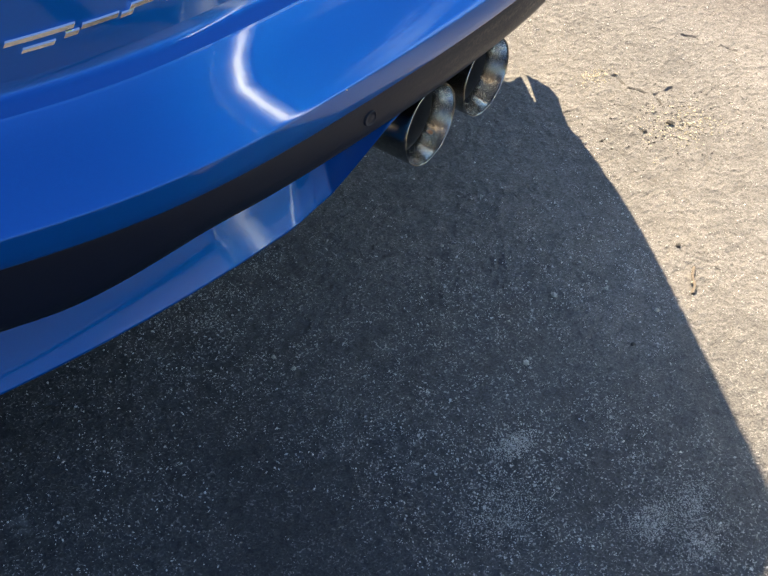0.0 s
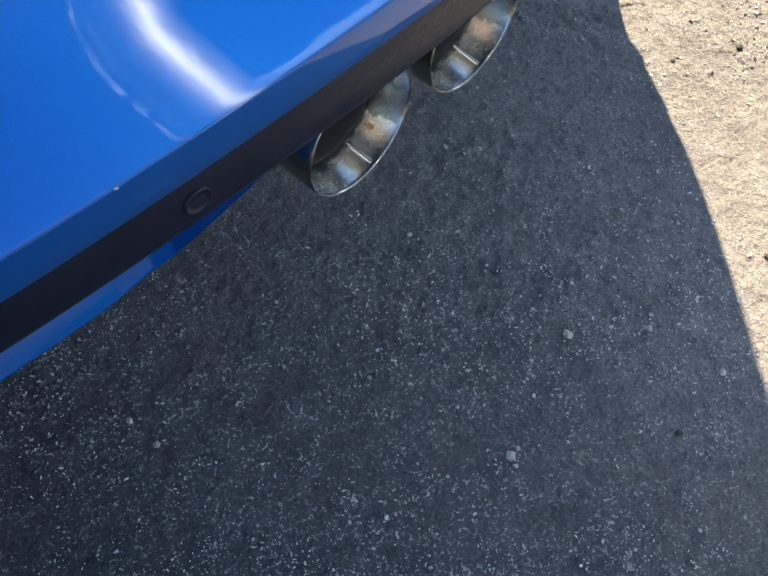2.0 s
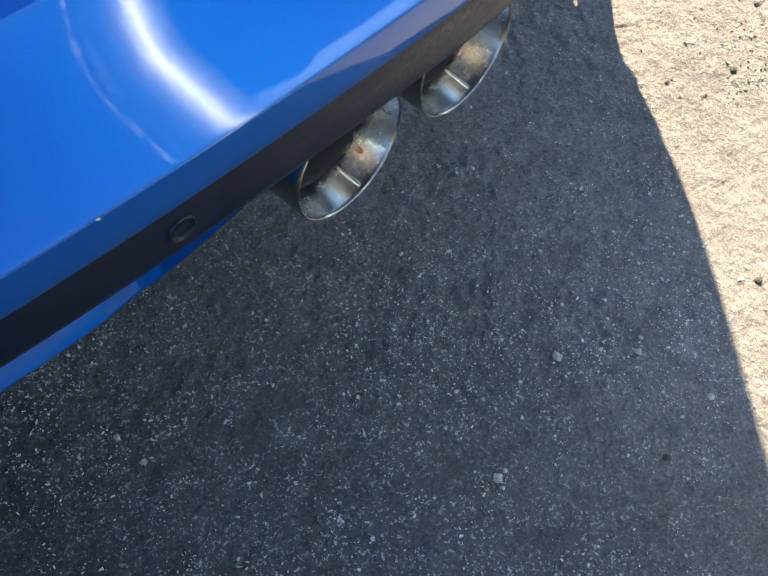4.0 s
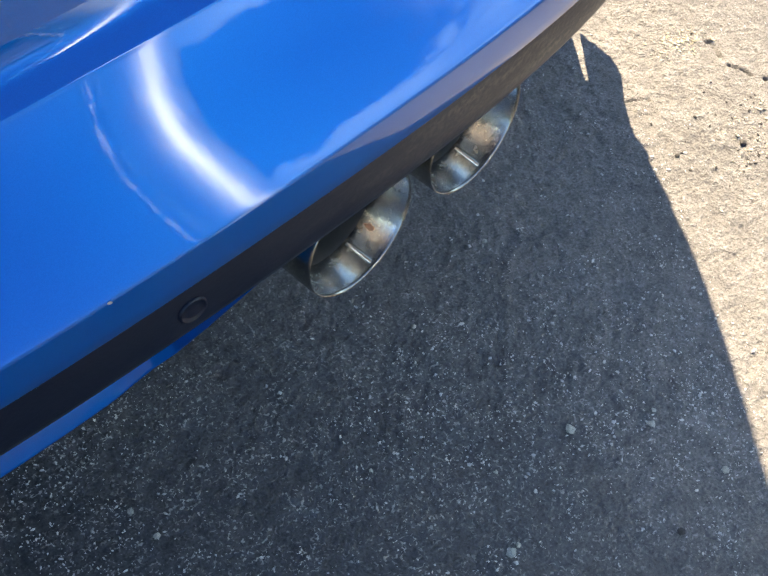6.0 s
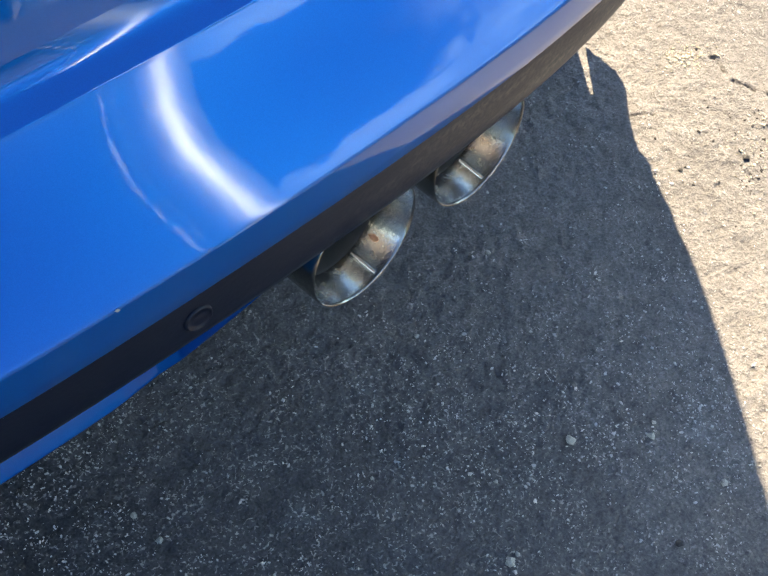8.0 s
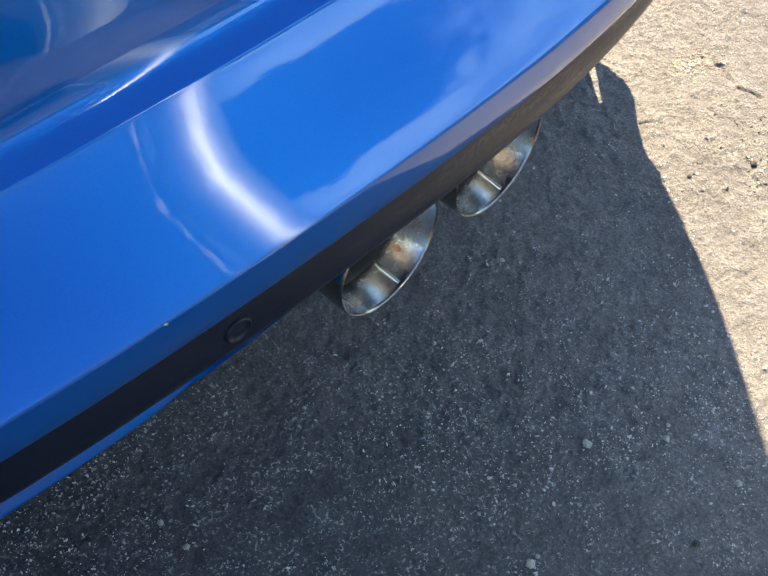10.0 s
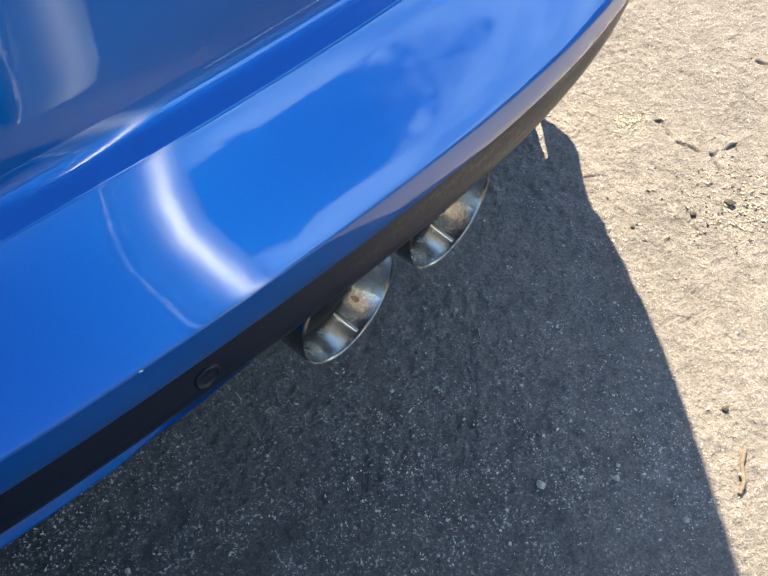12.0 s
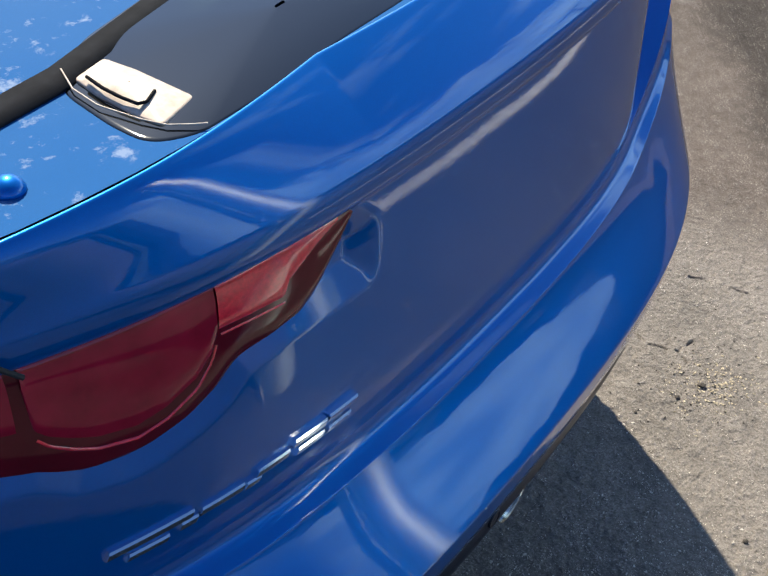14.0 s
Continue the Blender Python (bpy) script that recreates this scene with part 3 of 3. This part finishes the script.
def stained_steel():
    m, n, l, p = shader("heat_stained_steel")
    stain, speck = noise_node(n, l, 95, 8, 0.75), noise_node(n, l, 520, 3, 0.6)
    tone = ramp(n, l, stain.outputs["Fac"], [(0.36, (0.58, 0.59, 0.60)), (0.42, (0.86, 0.89, 0.91)), (0.50, (0.98, 0.97, 0.95)), (0.58, (0.95, 0.90, 0.79)), (0.66, (0.76, 0.66, 0.50)), (0.74, (0.44, 0.36, 0.27))])
    dots = ramp(n, l, speck.outputs["Fac"], [(0.26, (0.6, 0.52, 0.42)), (0.36, (1, 1, 1))])
    col = mix(n, l, 1.0, tone, dots, "MULTIPLY")
    # dark reflection painted on one side, above a ragged, heat-yellowed edge
    edge, height, ragged = noise_node(n, l, 60, 6, 0.7), n.new("ShaderNodeSeparateXYZ"), n.new("ShaderNodeMath")
    l.new(edge.inputs["Vector"].links[0].from_socket, height.inputs["Vector"])
    ragged.operation = "MULTIPLY_ADD"
    l.new(edge.outputs["Fac"], ragged.inputs[0])
    ragged.inputs[1].default_value = 0.030
    slant = n.new("ShaderNodeMath")
    slant.operation, slant.inputs[1].default_value = "MULTIPLY_ADD", 0.25
    l.new(height.outputs["X"], slant.inputs[0])
    l.new(height.outputs["Z"], slant.inputs[2])
    l.new(slant.outputs["Value"], ragged.inputs[2])
    mirror_dark = n.new("ShaderNodeMapRange")
    mirror_dark.inputs["From Min"].default_value, mirror_dark.inputs["From Max"].default_value = -0.016, -0.006
    l.new(ragged.outputs["Value"], mirror_dark.inputs["Value"])
    gold = ramp(n, l, mirror_dark.outputs["Result"], [(0.0, (0, 0, 0)), (0.35, (1, 1, 1)), (0.6, (1, 1, 1))])
    film = ramp(n, l, mirror_dark.outputs["Result"], [(0.5, (0, 0, 0)), (0.75, (0.86, 0.86, 0.86))])
    col = mix(n, l, mix(n, l, 1.0, gold, 0.35, "MULTIPLY"), col, (0.90, 0.66, 0.34))
    only_side = n.new("ShaderNodeMapRange")
    only_side.inputs["From Min"].default_value, only_side.inputs["From Max"].default_value = 0.012, -0.004
    l.new(height.outputs["Z"], only_side.inputs["Value"])
    film = mix(n, l, 1.0, film, only_side.outputs["Result"], "MULTIPLY")
    col = mix(n, l, film, col, (0.24, 0.22, 0.20))
    l.new(col, p.inputs["Base Color"])
    p.inputs["Metallic"].default_value = 1.0
    l.new(ramp(n, l, stain.outputs["Fac"], [(0.44, (0.14, 0.14, 0.14)), (0.70, (0.36, 0.36, 0.36))]), p.inputs["Roughness"])
    bump(n, l, p, speck.outputs["Fac"], 0.25, 0.0005)
    return m


STEEL_IN = stained_steel()
SOOT = plain("sooty_pipe", (0.02, 0.018, 0.016), 0.8, 0.3)
RUST = plain("rust_patch", (0.62, 0.27, 0.12), 0.8, scale=200, spread=0.5, relief=0.6)
for cx, cy, cz, az in ((0.2525, -0.372, 0.370, 18.5), (0.387, -0.327, 0.368, 18.3)):
    tip = part("exhaust_tip", grid(ring_rows([(0.052, 0.20), (0.0585, 0.12), (0.0605, 0.04), (0.062, 0.005), (0.0619, 0.001), (0.0614, -0.0003), (0.0606, 0.0005), (0.0602, 0.003)]), True), STEEL_OUT, label="round polished steel exhaust tip")
    tip.matrix_world = pose(cx, cy, cz, -2, 0, az) @ Matrix.Scale(0.955, 4)
    inner = part("liner", grid(ring_rows([(0.0602, 0.003), (0.0594, 0.006), (0.0568, 0.018), (0.0545, 0.028), (0.0538, 0.032), (0.0535, 0.034)]), True), STEEL_IN, tip, "heat-stained inner liner")
    part("pipe", grid(ring_rows([(0.0535, 0.0338), (0.0505, 0.0352), (0.048, 0.06), (0.046, 0.20), (0.001, 0.201)]), True), SOOT, tip, "sooty dark pipe mouth")
    seam_rows = []
    for k in range(9):
        q = k / 8
        y, r = 0.004 + 0.027 * q, 0.0599 - 0.0058 * q
        seam_rows.append([(math.cos(a) * (r - h), y, math.sin(a) * (r - h)) for a, h in ((-1.37, -0.0004), (-1.335, 0.0014), (-1.295, 0.0014), (-1.25, -0.0004))])
    part("weld_seam", grid(seam_rows), CHROME, tip, "bright weld seam")
    if cx > 0.3:
        car_parts.append(tip)
        continue
    rust_rows = []
    for k in range(7):
        y, r = 0.0185 + 0.010 * k / 6, 0.0567 - 0.0022 * k / 6
        w = 0.008 + 0.05 * math.sin(math.pi * k / 6) ** 0.6 * (0.75 + 0.6 * noise.noise((k * 1.7, cx * 9, 0)))
        rust_rows.append([(math.cos(a) * (r - 0.0005), y + 0.0018 * noise.noise((a * 40, k * 0.9, 3)), math.sin(a) * (r - 0.0005)) for a in [-0.90 + 0.03 * noise.noise((k * 0.8, 4, 0)) + w * (j / 6 - 1) for j in range(13)]])
    part("rust_patch", grid(rust_rows), RUST, tip, "orange rust patch")
    car_parts.append(tip)

# parking sensor
bm = grid(ring_rows([(0.0125, 0.012), (0.0125, 0.001), (0.0118, -0.0010), (0.0104, -0.0012), (0.0100, 0.0), (0.005, -0.0008), (0.0004, -0.001)], 32), True)
sensor = part("parking_sensor", bm, BLACK, label="round black parking sensor")
sensor.matrix_world = pose(0.085, crease_y(0.085) + 0.0115, 0.5120, 0, 0, 12) @ Matrix.Scale(0.82, 4)
car_parts.append(sensor)


# ---------------------------------------------------------------- tail lamp and lettering
def panel_y(x, z):
    return crease_y(x) + panel_in(z)


def through_points(pts, x):
    for (x0, y0), (x1, y1) in zip(pts, pts[1:]):
        if x <= x1:
            t = (x - x0) / (x1 - x0)
            return y0 + (y1 - y0) * t
    return pts[-1][1]


LOW = [(-0.47, 0.852), (-0.40, 0.846), (-0.375, 0.840), (-0.360, 0.832), (-0.342, 0.823), (-0.325, 0.814), (-0.308, 0.805), (-0.283, 0.797), (-0.248, 0.794), (-0.218, 0.799), (-0.193, 0.813), (-0.178, 0.8265),
       (-0.166, 0.831), (-0.140, 0.829), (-0.116, 0.836), (-0.096, 0.851), (-0.076, 0.875), (-0.057, 0.9035)]


def lamp_sheet(line, x0, x1, gap_low, gap_high, lift, bulge, columns=70):
    rows = []
    for i in range(columns + 1):
        x = x0 + (x1 - x0) * i / columns
        lo = through_points(line, x) + gap_low
        hi = LAMP_TOP + 0.0005 - gap_high
        lo = min(lo, hi - 0.0006)
        zs = [lo + (hi - lo) * k / 12 for k in range(13)]
        rows.append([(x, panel_y(x, lo) + RECESS + 0.006, lo)] + [(x, panel_y(x, z) + RECESS - 0.001 - lift - bulge * (1 - (2 * k / 12 - 1) ** 4), z) for k, z in enumerate(zs)] + [(x, panel_y(x, hi) + RECESS + 0.006, hi)])
    return grid(rows)


LENS_DARK = plain("dark_red_lens", (0.10, 0.004, 0.011), 0.08, scale=14, spread=0.2, relief=0.0, Specular_IOR_Level=0.25, Coat_Weight=0.3)
LENS_RED = plain("red_lens", (0.30, 0.008, 0.028), 0.06, scale=30, spread=0.25, relief=0.03, Specular_IOR_Level=0.3, Coat_Weight=0.4)
LENS_BRIGHT = plain("bright_red_reflector", (0.80, 0.022, 0.045), 0.14, scale=240, spread=0.2, relief=0.15, Coat_Weight=1.0)
tail = part("tail_lamp", lamp_sheet(LOW, -0.47, -0.0575, 0.0, 0.0, 0.002, 0.004), LENS_DARK, label="dark red tail lamp with a rounded lower bulge")
ROUND = [(-0.319, 0.884), (-0.317, 0.846), (-0.309, 0.836), (-0.295, 0.826), (-0.280, 0.818), (-0.253, 0.812), (-0.231, 0.816), (-0.207, 0.828), (-0.194, 0.844), (-0.188, 0.861)]
FLAT = [(-0.187, 0.862), (-0.160, 0.860), (-0.130, 0.858), (-0.126, 0.870), (-0.100, 0.888), (-0.078, 0.900)]
NEXT = [(-0.47, 0.872), (-0.40, 0.868), (-0.36, 0.858), (-0.327, 0.850)]
part("lens", lamp_sheet(ROUND, -0.319, -0.1885, 0.0, 0.002, 0.0028, 0.0045), LENS_RED, tail, "red inner lens")
part("reflector", lamp_sheet(FLAT, -0.187, -0.079, 0.0, 0.002, 0.0028, 0.0045, 30), LENS_BRIGHT, tail, "bright red reflector")
part("lens", lamp_sheet(NEXT, -0.465, -0.327, 0.0, 0.002, 0.0028, 0.0045), LENS_RED, tail, "red inner lens")


def guide(line, x0, x1, n):
    points = []
    for i in range(n + 1):
        x = x0 + (x1 - x0) * i / n
        z = through_points(line, x)
        points.append((x, panel_y(x, z) + RECESS - 0.0062, z + 0.001))
    return tube(points, 0.0013)


part("guide", guide(ROUND, -0.3165, -0.190, 40), LENS_BRIGHT, tail, "thin bright red light guide")
part("guide", guide(FLAT, -0.186, -0.1305, 12), LENS_BRIGHT, tail, "thin bright red light guide")
car_parts.append(tail)
seam = [(-0.350, 0.942), (-0.340, 0.930), (-0.330, 0.917), (-0.321, 0.908)]
car_parts.append(part("shut_line", tube([(x, crease_y(x) + (0.0868 if z > 0.92 else 0.0905), z) for x, z in seam], 0.0018, 8), RUBBER))


def bar(x0, x1, low, high, depth=0.004, lean=0.004):
    """A chamfered bar of the badge, following the panel."""
    rows = []
    for i in range(9):
        x = x0 + (x1 - x0) * i / 8
        y = panel_y(x, 0.73)
        z0, z1 = low - 0.001, high + 0.001
        ring = [(x, y + 0.002, z0), (x, y - depth * 0.6, z0), (x + lean * 0.2, y - depth, z0 + 0.0012), (x + lean * 0.8, y - depth, z1 - 0.0012), (x + lean, y - depth * 0.6, z1), (x + lean, y + 0.002, z1)]
        rows.append(ring)
    bm = grid(rows, True)
    for row in (bm.verts[:6], bm.verts[-6:]):
        bm.faces.new(row)
    return bm


badge = new("badge")
badge["label"] = "row of slanted chrome badge bars"
for x0, x1, z0, z1 in ((-0.293, -0.2275, 0.7270, 0.7315), (-0.279, -0.248, 0.7165, 0.7200), (-0.238, -0.2245, 0.7195, 0.7240), (-0.221, -0.184, 0.7230, 0.7275), (-0.182, -0.169, 0.7210, 0.7250),
                       (-0.171, -0.141, 0.7265, 0.7310), (-0.135, -0.102, 0.7310, 0.7355), (-0.132, -0.105, 0.7210, 0.7250), (-0.099, -0.068, 0.7320, 0.7365), (-0.100, -0.075, 0.7210, 0.7245)):
    part("bar", bar(x0, x1, z0, z1), CHROME, badge, smooth=False)
car_parts.append(badge)


# ---------------------------------------------------------------- rear wheel
def lathe_x(profile, seg=56):
    return grid([[(x, math.cos(2 * math.pi * i / seg) * r, math.sin(2 * math.pi * i / seg) * r) for i in range(seg)] for x, r in profile], True)


for s in (-1, 1):
    wheel = new("wheel")
    part("tyre", lathe_x([(-0.11, 0.22), (-0.118, 0.26), (-0.115, 0.30), (-0.10, 0.328), (-0.06, 0.335), (0.06, 0.335), (0.10, 0.328), (0.115, 0.30), (0.118, 0.26), (0.11, 0.22)]), RUBBER, wheel)
    part("rim", lathe_x([(-0.10, 0.225), (-0.08, 0.20), (0.06, 0.19), (0.07, 0.06), (0.075, 0.02), (0.075, 0.001)]), STEEL_OUT, wheel)
    wheel.location = (CENTRE + s * 0.93, 0.52, 0.335)
    car_parts.append(wheel)

for ob in car_parts:
    ob.parent = car
    ob.location.x -= CENTRE


# ---------------------------------------------------------------- stones and litter on the asphalt
def pebble_mesh(seed, squash=0.6):
    r = random.Random(seed)
    bm = bmesh.new()
    bmesh.ops.create_icosphere(bm, subdivisions=1, radius=1.0)
    k = Vector((r.uniform(-9, 9), r.uniform(-9, 9), r.uniform(-9, 9)))
    for v in bm.verts:
        v.co *= 1 + 0.75 * noise.noise(v.co * 1.5 + k)
        v.co.z *= squash
    me = bpy.data.meshes.new("pebble")
    bm.to_mesh(me)
    bm.free()
    return me


PEBBLES = [pebble_mesh(k) for k in range(6)]
for k, me in enumerate(PEBBLES):
    me.materials.append(DARKSTONE if k == 5 else PEBBLE)
STONES = [(0.453, -0.466, 0.0062, 0), (0.533, -0.504, 0.0048, 1), (0.567, -0.584, 0.0048, 2), (0.017, -0.322, 0.0040, 3), (0.029, -0.360, 0.0042, 4), (0.324, -0.549, 0.0055, 1), (0.377, -0.275, 0.0035, 2), (0.510, -0.215, 0.0035, 3),
          (0.485, -0.615, 0.0050, 5), (0.878, -0.246, 0.0052, 5), (0.935, -0.255, 0.0075, 5), (0.791, -0.222, 0.0034, 5), (0.703, -0.499, 0.0050, 5), (0.248, -0.402, 0.0024, 0), (0.359, -0.468, 0.0026, 1), (0.545, -0.492, 0.0030, 4),
          (0.660, -0.575, 0.0046, 2), (0.650, -0.588, 0.0040, 5), (0.335, -0.545, 0.0030, 3)]
for x, y, r, k in STONES:
    ob = new("pebble", PEBBLES[k])
    ob.matrix_world = Matrix.Translation((x, y, ground_z(x, y) + r * 0.38)) @ Matrix.Rotation(x * 37 + y * 11, 4, "Z") @ Matrix.Scale(r, 4)
    tagged(ob, "small dark brown stone lying on asphalt" if k == 5 else "small pale angular stone lying on asphalt", "stone", "loose stones on the asphalt")

rng = random.Random(5)


def scatter(name, count, where, size, material, label):
    """Many tiny chips in one mesh."""
    verts, faces = [], []
    for _ in range(count):
        x, y = where()
        r, h = size(), ground_z(x, y)
        a, n = rng.uniform(0, 6.28), rng.choice((4, 5))
        ca, sa, thin = math.cos(a), math.sin(a), rng.uniform(0.4, 0.95)
        base = len(verts)
        for ring, z in ((1.0, -0.1), (0.75, 0.55)):
            for i in range(n):
                q = a + 6.28 * i / n + rng.uniform(-0.3, 0.3)
                d = r * ring * rng.uniform(0.7, 1.2)
                p, w = math.cos(q) * d * 1.25, math.sin(q) * d * thin
                verts.append((x + p * ca - w * sa, y + p * sa + w * ca, h + r * (z + (rng.uniform(-0.2, 0.2) if z > 0 else 0))))
        for i in range(n):
            j = (i + 1) % n
            faces.append((base + i, base + j, base + n + j, base + n + i))
        faces.append(tuple(base + n + i for i in range(n)))
    me = bpy.data.meshes.new(name)
    me.from_pydata(verts, [], faces)
    me.materials.append(material)
    return tagged(new(name, me), label, "gravel", kind="stuff")


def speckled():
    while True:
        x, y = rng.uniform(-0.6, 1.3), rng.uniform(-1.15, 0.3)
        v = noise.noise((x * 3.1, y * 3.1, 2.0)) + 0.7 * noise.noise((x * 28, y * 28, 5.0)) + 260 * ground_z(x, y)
        # grit thinned past the shadow edge and far left, imitating sun and shade
        past_shadow = x > 0.85 + 0.46 * (y + 0.06)
        if rng.random() < (0.26 + 1.15 * v) * (0.18 if past_shadow else 0.3 + 0.7 * smoothstep(-0.45, -0.05, x + 0.25 * y)):
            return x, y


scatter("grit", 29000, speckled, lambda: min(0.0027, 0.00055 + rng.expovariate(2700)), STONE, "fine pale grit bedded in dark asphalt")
scatter("grit_large", 260, lambda: (rng.uniform(-0.6, 1.3), rng.uniform(-1.15, 0.3)), lambda: rng.uniform(0.0013, 0.0026), STONE, "coarser pale grit strewn over dark asphalt")
SMUDGES = ((0.212, -0.653, 0.022), (0.281, -0.858, 0.03), (0.313, -0.917, 0.035), (0.127, -0.733, 0.045), (0.35, -0.863, 0.035))


def smudged():
    x, y, r = rng.choice(SMUDGES)
    return rng.gauss(x, r * 0.75), rng.gauss(y, r * 0.5)


scatter("dust", 7000, smudged, lambda: rng.uniform(0.0003, 0.0009), STONE, "pale dusty smudges of fine grit on asphalt")
CRUMB = plain("straw_crumb", (0.42, 0.36, 0.26), 0.9, scale=200, spread=0.4)
scatter("crumbs", 420, lambda: (rng.gauss(0.95, 0.045), rng.gauss(-0.27, 0.032)) if rng.random() < 0.7 else (rng.gauss(0.925, 0.022), rng.gauss(-0.066, 0.014)), lambda: rng.uniform(0.0008, 0.0030), CRUMB, "pale straw-coloured crumbs lying on asphalt")
scatter("dark_crumbs", 150, lambda: (rng.gauss(0.95, 0.07), rng.gauss(-0.26, 0.055)), lambda: rng.uniform(0.0008, 0.0026), DARKSTONE, "dark crumbs lying on asphalt")

# a twig
twig = part("twig", tube([(0.640, -0.592, 0.003), (0.655, -0.583, 0.004), (0.668, -0.565, 0.004), (0.686, -0.552, 0.003)], 0.0028, 8), plain("dry_wood", (0.14, 0.108, 0.08), 0.9, scale=150, spread=0.4))
tagged(twig, "short dry brown twig lying on asphalt", "twig")


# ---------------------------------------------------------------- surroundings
# unseen post, added so that the bumper's paint mirrors a bright band
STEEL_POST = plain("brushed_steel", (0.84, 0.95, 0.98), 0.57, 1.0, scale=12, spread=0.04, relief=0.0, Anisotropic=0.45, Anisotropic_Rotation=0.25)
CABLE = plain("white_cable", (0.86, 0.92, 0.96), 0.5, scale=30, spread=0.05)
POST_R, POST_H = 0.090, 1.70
post = thing("stand_in_post", "tall brushed steel stand-in post with white cable, added for its reflection", "post", at=(0.580, -1.223, 0))
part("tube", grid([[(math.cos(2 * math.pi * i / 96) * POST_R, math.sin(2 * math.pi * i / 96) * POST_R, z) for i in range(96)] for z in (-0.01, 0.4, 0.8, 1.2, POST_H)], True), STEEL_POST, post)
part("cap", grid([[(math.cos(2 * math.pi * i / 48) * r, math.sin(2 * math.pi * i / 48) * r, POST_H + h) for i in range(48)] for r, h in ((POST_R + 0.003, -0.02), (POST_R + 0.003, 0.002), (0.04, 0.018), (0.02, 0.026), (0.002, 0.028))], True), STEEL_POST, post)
# cable added too, for the thin pale line mirrored beside the band
part("cable", tube([(-0.101 + 0.0005 * noise.noise((k * 0.3, 0, 0)), 0.041 + 0.0005 * noise.noise((k * 0.4, 5, 0)), 1.60 * k / 60) for k in range(61)] + [(-0.097, 0.040, 1.615), (-0.085, 0.032, 1.625), (-0.055, 0.02, 1.625)], 0.0030, 12), CABLE, post, "thin white stand-in cable, added for a pale mirrored line")

seg, rows = 440, []
for k, z in enumerate((0.0, 0.8, 1.6, 2.4, 3.2, 3.9)):
    row = []
    for i in range(seg):
        a = 2 * math.pi * i / seg
        q = Vector((math.cos(a) * 5, math.sin(a) * 5, z))
        r = 28 + 1.4 * noise.noise(q * 1.7) - (0.8 if k == 5 else 0)
        row.append((math.cos(a) * r, math.sin(a) * r, z * (1 + 0.25 * noise.noise(q * 0.9) + 0.16 * noise.noise(q * 4))))
    rows.append(row)
hedge = part("backdrop", grid(rows, True), LEAF, smooth=False)
tagged(hedge, "far tall dark green hedge round the lot", "hedge", kind="structure")

LINE_PAINT = plain("worn_white_paint", (0.62, 0.61, 0.58), 0.8, scale=40, spread=0.35, relief=0.4, depth=0.001)
rows = []
for k in range(90):
    x = 0.98 + 1.75 * k / 89
    y = -1.14 + 0.485 * (x - 1.35)
    w = 0.019 + 0.006 * noise.noise((x * 9, 0, 0))
    dx, dy = -0.436 * w, 0.900 * w
    sway = 0.012 * noise.noise((x * 3, 7, 0))
    rows.append([(x - dx, y - dy + sway, 0.001), (x - dx, y - dy + sway, 0.0075), (x + dx, y + dy + sway, 0.0075), (x + dx, y + dy + sway, 0.001)])
line = part("painted_line", grid(rows), LINE_PAINT, smooth=False)
tagged(line, "worn white painted line on dark asphalt", "line", kind="structure")

WOOD = plain("weathered_pole_wood", (0.12, 0.095, 0.075), 0.9, scale=6, spread=0.4)
pole = thing("utility_pole", "far dark wooden utility pole with one crossarm", "pole", at=(38.5, -11.2, 0))
part("shaft", grid([[(math.cos(2 * math.pi * i / 12) * r, math.sin(2 * math.pi * i / 12) * r, z) for i in range(12)] for z, r in ((0.0, 0.19), (4.0, 0.17), (8.0, 0.15), (10.4, 0.13), (10.42, 0.01))], True), WOOD, pole)
arm = tube([(0.45, -1.5, 10.0), (0.0, 0.0, 10.0), (-0.45, 1.5, 10.0)], 0.10, 4)
part("crossarm", arm, WOOD, pole)
for f in (-1, -0.55, 0.55, 1):
    part("insulator", grid([[(-0.42 * f + math.cos(2 * math.pi * i / 10) * r, 1.4 * f + math.sin(2 * math.pi * i / 10) * r, 10.06 + z) for i in range(10)] for z, r in ((0, 0.03), (0.10, 0.03), (0.12, 0.08), (0.22, 0.08), (0.24, 0.04), (0.30, 0.01))], True), WOOD, pole)
